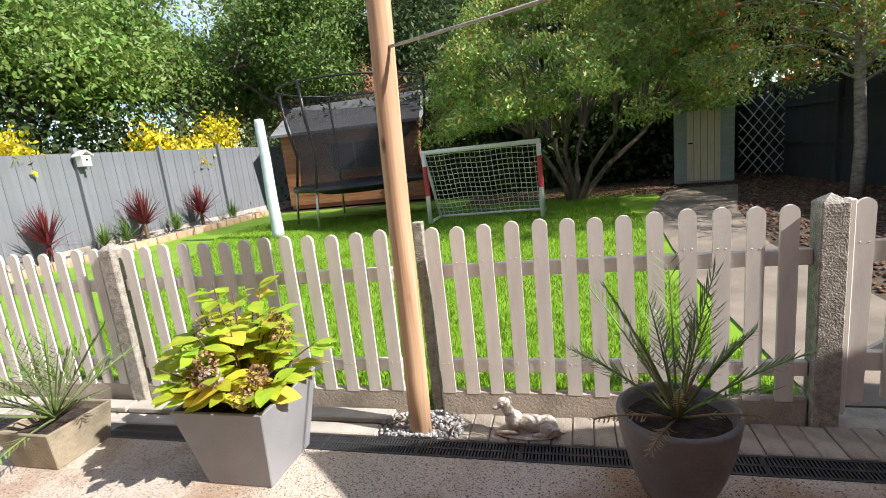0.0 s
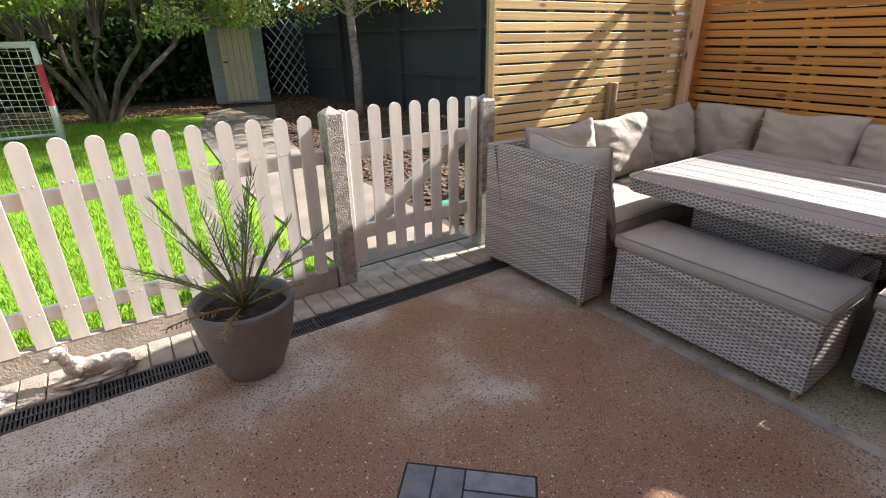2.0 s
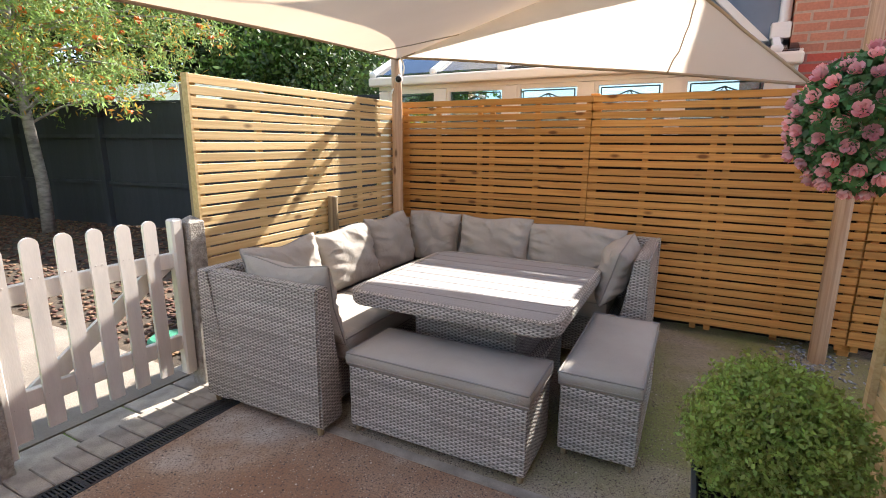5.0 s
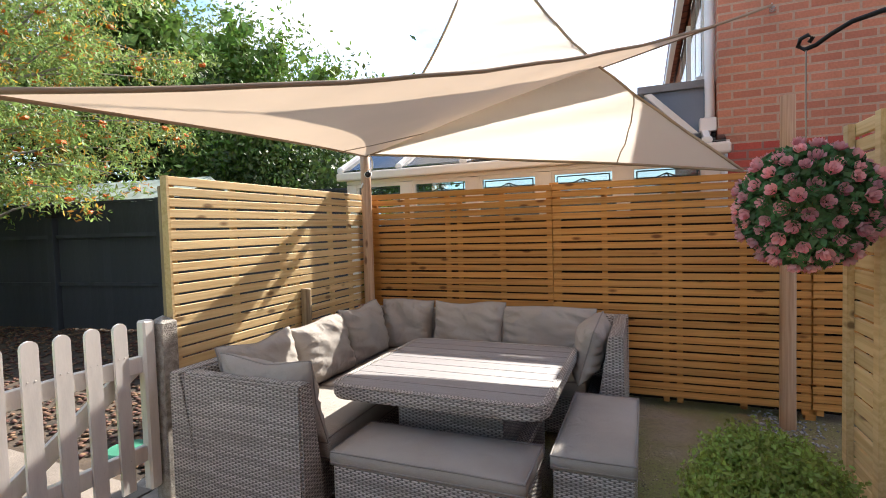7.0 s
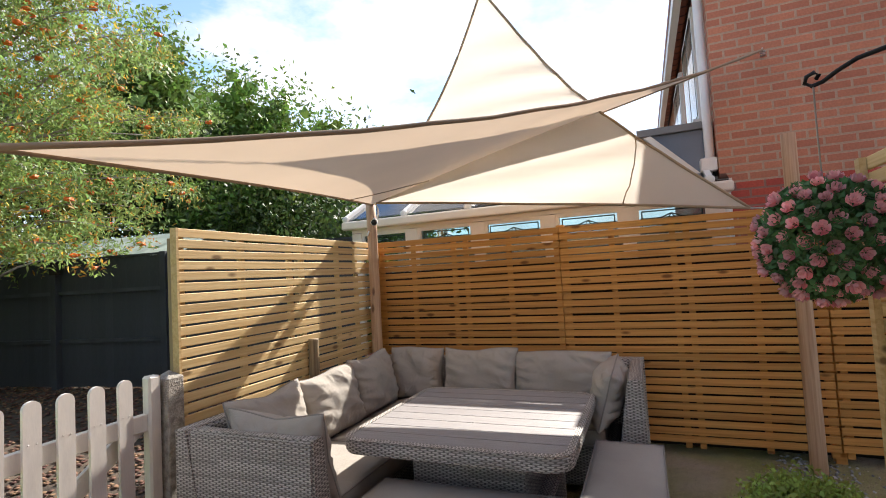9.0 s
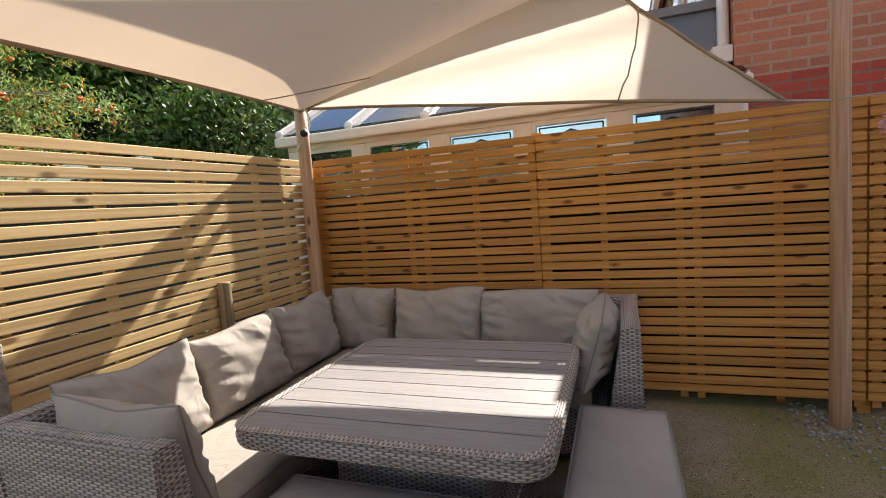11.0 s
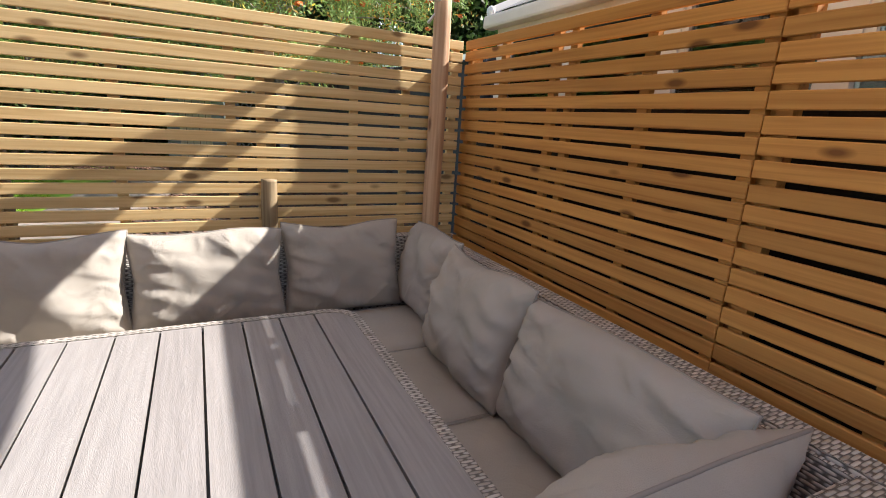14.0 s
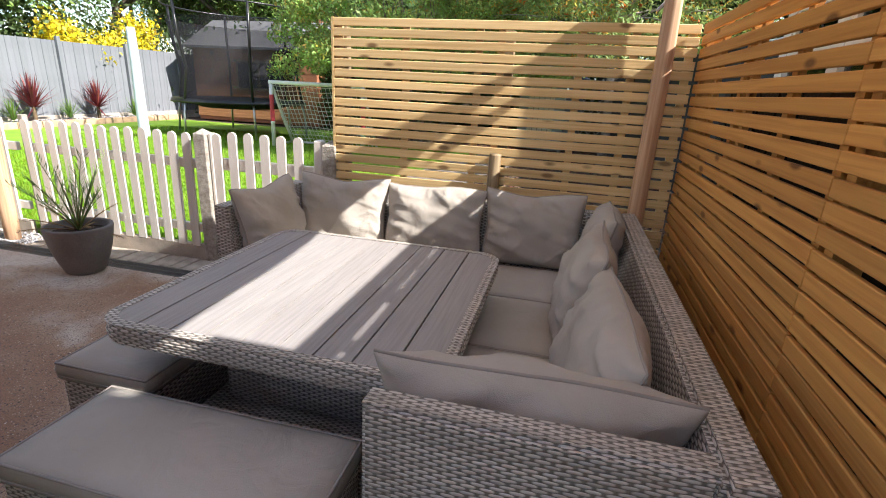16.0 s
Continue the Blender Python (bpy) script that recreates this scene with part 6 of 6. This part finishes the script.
far = thing("red_roofed_house", "distant house with an orange-red tiled roof behind the trees", "house")
part("wall", box(-21, -9, 30, 38, -0.1, 4.6), M_CREAM, far)
bm = bmesh.new()
prism(bm, [(29.5, 4.4), (29.5, 4.6), (34, 9.2), (38.5, 4.6), (38.5, 4.4)], 0, -21.5, -8.5)
part("roof", bm, M_TILE, far)
for x in (-19, -15, -11.5):
    part("window", box(x, x + 1.3, 29.93, 29.99, 2.3, 3.7), M_BLACK, far)


# ---- trees ----
def grow(bm, p, d, length, r, depth, tips, rnd, spread=0.6, lift=0.12, pieces=3):
    pts = [p.copy()]
    for _ in range(pieces):
        d = (d + Vector((rnd.gauss(0, 0.14), rnd.gauss(0, 0.14), rnd.gauss(0, 0.08) + lift * 0.4))).normalized()
        p = p + d * length / pieces
        pts.append(p.copy())
    tube(bm, pts, r, r * 0.62, 7 if depth > 1 else 4, cap=False)
    if depth <= 1:
        tips.extend(pts[1:])
    if depth == 0:
        return
    for _ in range(rnd.choice((2, 3, 3))):
        a = rnd.uniform(0, 6.28)
        q = d.cross(Vector((math.cos(a), math.sin(a), 0.3))).normalized()
        nd = (d * (1 - spread * 0.5) + q * spread + Vector((0, 0, lift))).normalized()
        grow(bm, pts[rnd.choice((-1, -1, -2))], nd, length * rnd.uniform(0.62, 0.85), r * 0.58, depth - 1, tips, rnd, spread, lift, pieces)


def tree(name, label, at, height, trunk_r, stems, material, leaf_m, n_leaf, leaf, puff, depth=4, spread=0.6, lift=0.12, seed=1, lean=0.25, extra=(), first=0.32, aspect=0.45, squash=0.8, cat="tree", floor=0.0, core=0):
    rnd = random.Random(seed)
    t = thing(name, label, cat, "", at=at)
    bm, tips = bmesh.new(), []
    for k in range(stems):
        a = 6.28 * k / max(1, stems) + rnd.uniform(-0.5, 0.5)
        d = Vector((lean * math.cos(a), lean * math.sin(a), 1)).normalized()
        grow(bm, Vector((0.05 * math.cos(a), 0.05 * math.sin(a), -0.15)), d, height * first, trunk_r, depth, tips, rnd, spread, lift)
    part("trunk", bm, material, t, smooth=True)
    tp = np.array([tuple(v) for v in tips])
    tp = tp[tp[:, 2] > floor]
    for m, share, nm, lb in ((leaf_m, 1.0, "crown", ""), *extra):
        k = int(n_leaf * share)
        base = tp[rng.integers(0, len(tp), k)]
        off = rng.normal(size=(k, 3)) * puff
        off[:, 2] *= squash
        base = base + off
        base = base[base[:, 2] > floor - 0.05]
        leaves(nm, base, leaf, m, t, lb, aspect=aspect, droop=0.35)
    if core:
        k = rng.integers(0, len(tp), core)
        leaves("inner_leaves", tp[k] * (0.9, 0.9, 0.96) + rng.normal(size=(core, 3)) * puff * 0.5, leaf * 2.6, leaf_m, t, "shaded inner foliage", aspect=0.7, droop=0.2)
    return t


def tufts(centres, sizes, per, flat=0.55):
    """Leaf places in many small flattened sprays, denser at the upper rim of each."""
    c, r = np.asarray(centres, float), np.asarray(sizes, float)
    k = rng.integers(0, len(c), per * len(c))
    v = rng.normal(size=(len(k), 3))
    v /= np.linalg.norm(v, axis=1, keepdims=True)
    v *= (rng.uniform(0.05, 1.0, len(k)) ** 0.45)[:, None] * r[k][:, None]
    v[:, 2] *= flat
    v[:, 2] -= 0.35 * (v[:, 0] ** 2 + v[:, 1] ** 2) / r[k]
    return c[k] + v


def limb(bm, a, b, r0, r1, rise=0.2, sides=6):
    a, b = Vector(a), Vector(b)
    tube(bm, [a + (b - a) * t + Vector((0.05 * math.sin(7 * t + b.x), 0.05 * math.cos(5 * t + b.y), rise * math.sin(math.pi * t))) for t in (0, 0.25, 0.5, 0.75, 1)], r0, r1, sides, cap=False)


acer = thing("acer_tree", "spreading green acer with yellowing tips and several slender trunks", "tree", at=(0.42, 11.2, -0.02))
ra = random.Random(4)
wood_bm, cen, siz = bmesh.new(), [], []
forks = []
for k, (dx, dy) in enumerate(((-0.75, -0.3), (0.85, -0.35), (0.25, 0.5), (-0.35, 0.4), (1.5, 0.1), (-0.1, -0.6))):
    top = Vector((dx, dy, 1.35 + 0.35 * ra.random()))
    limb(wood_bm, (0.05 * dx, 0.05 * dy, -0.1), top, 0.062, 0.04, 0.08, 8)
    forks.append(top)
for k in range(330):
    a, q = ra.uniform(0, 6.283), math.sqrt(ra.uniform(0.02, 1))
    rad = 3.1 * q * (1 + 0.16 * math.sin(3 * a + 1) + 0.08 * math.sin(7 * a))
    roof = 1.75 + 3.1 * (1 - q * q) ** 0.6 + 0.35 * math.sin(2.1 * rad * math.cos(a)) * math.cos(1.9 * rad * math.sin(a))
    z = roof if ra.random() < 0.72 else ra.uniform(1.75 + 0.5 * (1 - q), max(1.9, roof - 0.2))
    cen.append((rad * math.cos(a), rad * math.sin(a), z))
    siz.append(ra.uniform(0.26, 0.5))
for c in cen[::4]:
    f = min(forks, key=lambda p: (p - Vector(c)).length)
    limb(wood_bm, f, c, 0.026, 0.006, 0.25, 5)
part("trunk", wood_bm, M_TRUNK, acer, smooth=True)
leaves("crown", tufts(cen, siz, 210), 0.085, M_L_ACER, acer, aspect=0.42, droop=0.5)
hi = [i for i, c in enumerate(cen) if c[2] > 2.9 or math.hypot(c[0], c[1]) > 2.4]
leaves("turning_leaves", tufts([(cen[i][0], cen[i][1], cen[i][2] + 0.05) for i in hi], [siz[i] for i in hi], 42), 0.085, M_L_ACERY, acer, "yellow-orange turning leaves", aspect=0.42, droop=0.5)

rw = thing("rowan_tree", "slender silver-barked rowan with orange berries and feathery leaves", "tree", at=(4.82, 9.2, -0.02))
rr_ = random.Random(12)
wood_bm, cen, siz = bmesh.new(), [], []
tube(wood_bm, [(0, 0, -0.1), (0.02, 0, 0.8), (-0.03, 0.02, 1.7), (-0.08, 0.0, 2.6), (-0.06, 0.05, 3.8), (-0.1, 0.0, 5.2), (-0.05, 0, 6.4)], 0.10, 0.03, 10)
for k in range(84):
    z = 1.75 + 4.8 * (k / 84) ** 0.9
    a = k * 2.4 + rr_.uniform(-0.3, 0.3)
    ln = (1.6 + 1.5 * math.sin(math.pi * min(1, (k + 12) / 96))) * rr_.uniform(0.65, 1.1)
    tip = Vector((ln * math.cos(a), ln * math.sin(a), z + ln * rr_.uniform(-0.08, 0.4)))
    limb(wood_bm, (-0.05, 0, z), tip, 0.024, 0.006, 0.22, 5)
    for q in range(12):
        t = rr_.uniform(0.3, 1.08)
        c = Vector((-0.05, 0, z)) + (tip - Vector((-0.05, 0, z))) * t
        cen.append((c.x + rr_.gauss(0, 0.22), c.y + rr_.gauss(0, 0.22), c.z + 0.2 * math.sin(math.pi * min(1, t)) + rr_.gauss(0, 0.16)))
        siz.append(rr_.uniform(0.2, 0.4))
part("trunk", wood_bm, M_SILVER, rw, smooth=True)
leaves("crown", tufts(cen, siz, 64, 0.7), 0.09, M_L_ROWAN, rw, aspect=0.28, droop=0.5)
leaves("turning_leaves", tufts(cen[::2], siz[::2], 20, 0.7), 0.085, M_L_ORANGE, rw, "orange turning leaves", aspect=0.28, droop=0.5)
bme3 = []
for k in range(3):
    bm = bmesh.new()
    bmesh.ops.create_icosphere(bm, subdivisions=2, radius=0.052)
    for v in bm.verts:
        v.co *= 1 + 0.9 * noise.noise(v.co * 60 + Vector((k * 7, 0, 0)))
        v.co.z *= 0.6
    bme3.append(mesh_from(bm, "berry_cluster", M_BERRY))
for k, c in enumerate(rr_.sample(cen, 280)):
    shared("berry_cluster", bme3[k % 3], rw, pose(c[0], c[1], c[2] - 0.08, 0, 0, 41 * k))
tree("ash_tree", "large light-green ash tree beyond the grey fence", (-14.6, 11.5, 0), 9.5, 0.22, 2, M_TRUNK, M_L_ASH, 60000, 0.17, 0.50, depth=4, seed=21, core=2500, lean=0.3, spread=0.7)
tree("open_tree", "tall thin-crowned tree with sky showing through", (-16.5, 18.5, 0), 13, 0.24, 1, M_TRUNK, M_L_GREEN, 12000, 0.20, 0.7, depth=5, seed=8, lean=0.1)
for i, (x, y, h, s) in enumerate(((-11.5, 24, 13, 31), (-5.5, 25, 13, 32), (1.0, 19.5, 9, 33), (6.0, 19, 8.5, 34), (13.8, 13.6, 11.5, 35), (11.0, 17.5, 11, 36), (17.0, 11.0, 9.5, 37), (13.2, 11.2, 6.5, 39), (-19, 26, 14, 38))):
    tree("leafy_tree", "dense dark-green broadleaf tree behind the garden fences", (x, y, 0), h, 0.2, 3, M_TRUNK, M_L_GREEN if s in (31, 38, 35, 37, 39) else M_L_DARK, 52000, 0.20, 0.60, depth=3, seed=s, lean=0.45, spread=0.7, core=0 if s in (31, 32) else 5000)
for x, y, s in ((-10.9, 14.6, 1), (-10.8, 11.6, 2), (-10.8, 7.5, 3), (-10.8, 13.2, 4)):
    c = thing("golden_shrub", "bright golden-yellow shrub behind the grey fence", "shrub", "golden shrubs", at=(x, y, 0))
    hgt = (1.55, 0.8, 0.85, 0.75)[s - 1]
    base = rng.normal(size=(12, 3)) * (0.30, 0.25, 0.35 * hgt) + (0, 0, 1.5 + 0.62 * hgt)
    k = 2600
    leaves("leaves", base[rng.integers(0, 12, k)] + rng.normal(size=(k, 3)) * 0.22, 0.13, M_L_YELLOW, c, aspect=0.6)
    part("stem", tube(bmesh.new(), [(0, 0, -0.1), (0.1, 0, 1.0), (0, 0.1, 1.9)], 0.05, 0.02, 6), M_TRUNK, c)
hedge_pts = rng.normal(size=(30000, 3)) * (0.8, 4.2, 0.9) + (-12.2, 11.0, 1.6)
hp2 = []
for i in range(26000):
    q = A + (B - A) * rng.uniform(-0.1, 1.0)
    hp2.append((q.x + 4.4 + abs(rng.normal()) * 1.3, q.y + 0.9 + abs(rng.normal()) * 0.9, abs(rng.normal()) * 1.5 + 0.9))
hd2 = thing("hedge", "dark green shrubs behind the charcoal fence, more added as shade under the trees", "hedge")
leaves("leaves", hp2, 0.17, M_L_DARK, hd2, aspect=0.5)
# dark leaves added before the rear fence, standing in for the trees' shade on it
hp_shade = rng.normal(size=(34000, 3)) * (3.2, 0.35, 0.9) + (-0.4, 15.2, 1.2)
leaves("leaves", hp_shade, 0.2, M_L_DARK, hd2, aspect=0.5)
hd = thing("hedge", "dark green shrubs behind the grey fence", "hedge")
leaves("leaves", hedge_pts[hedge_pts[:, 0] < -10], 0.16, M_L_DARK, hd, aspect=0.5)
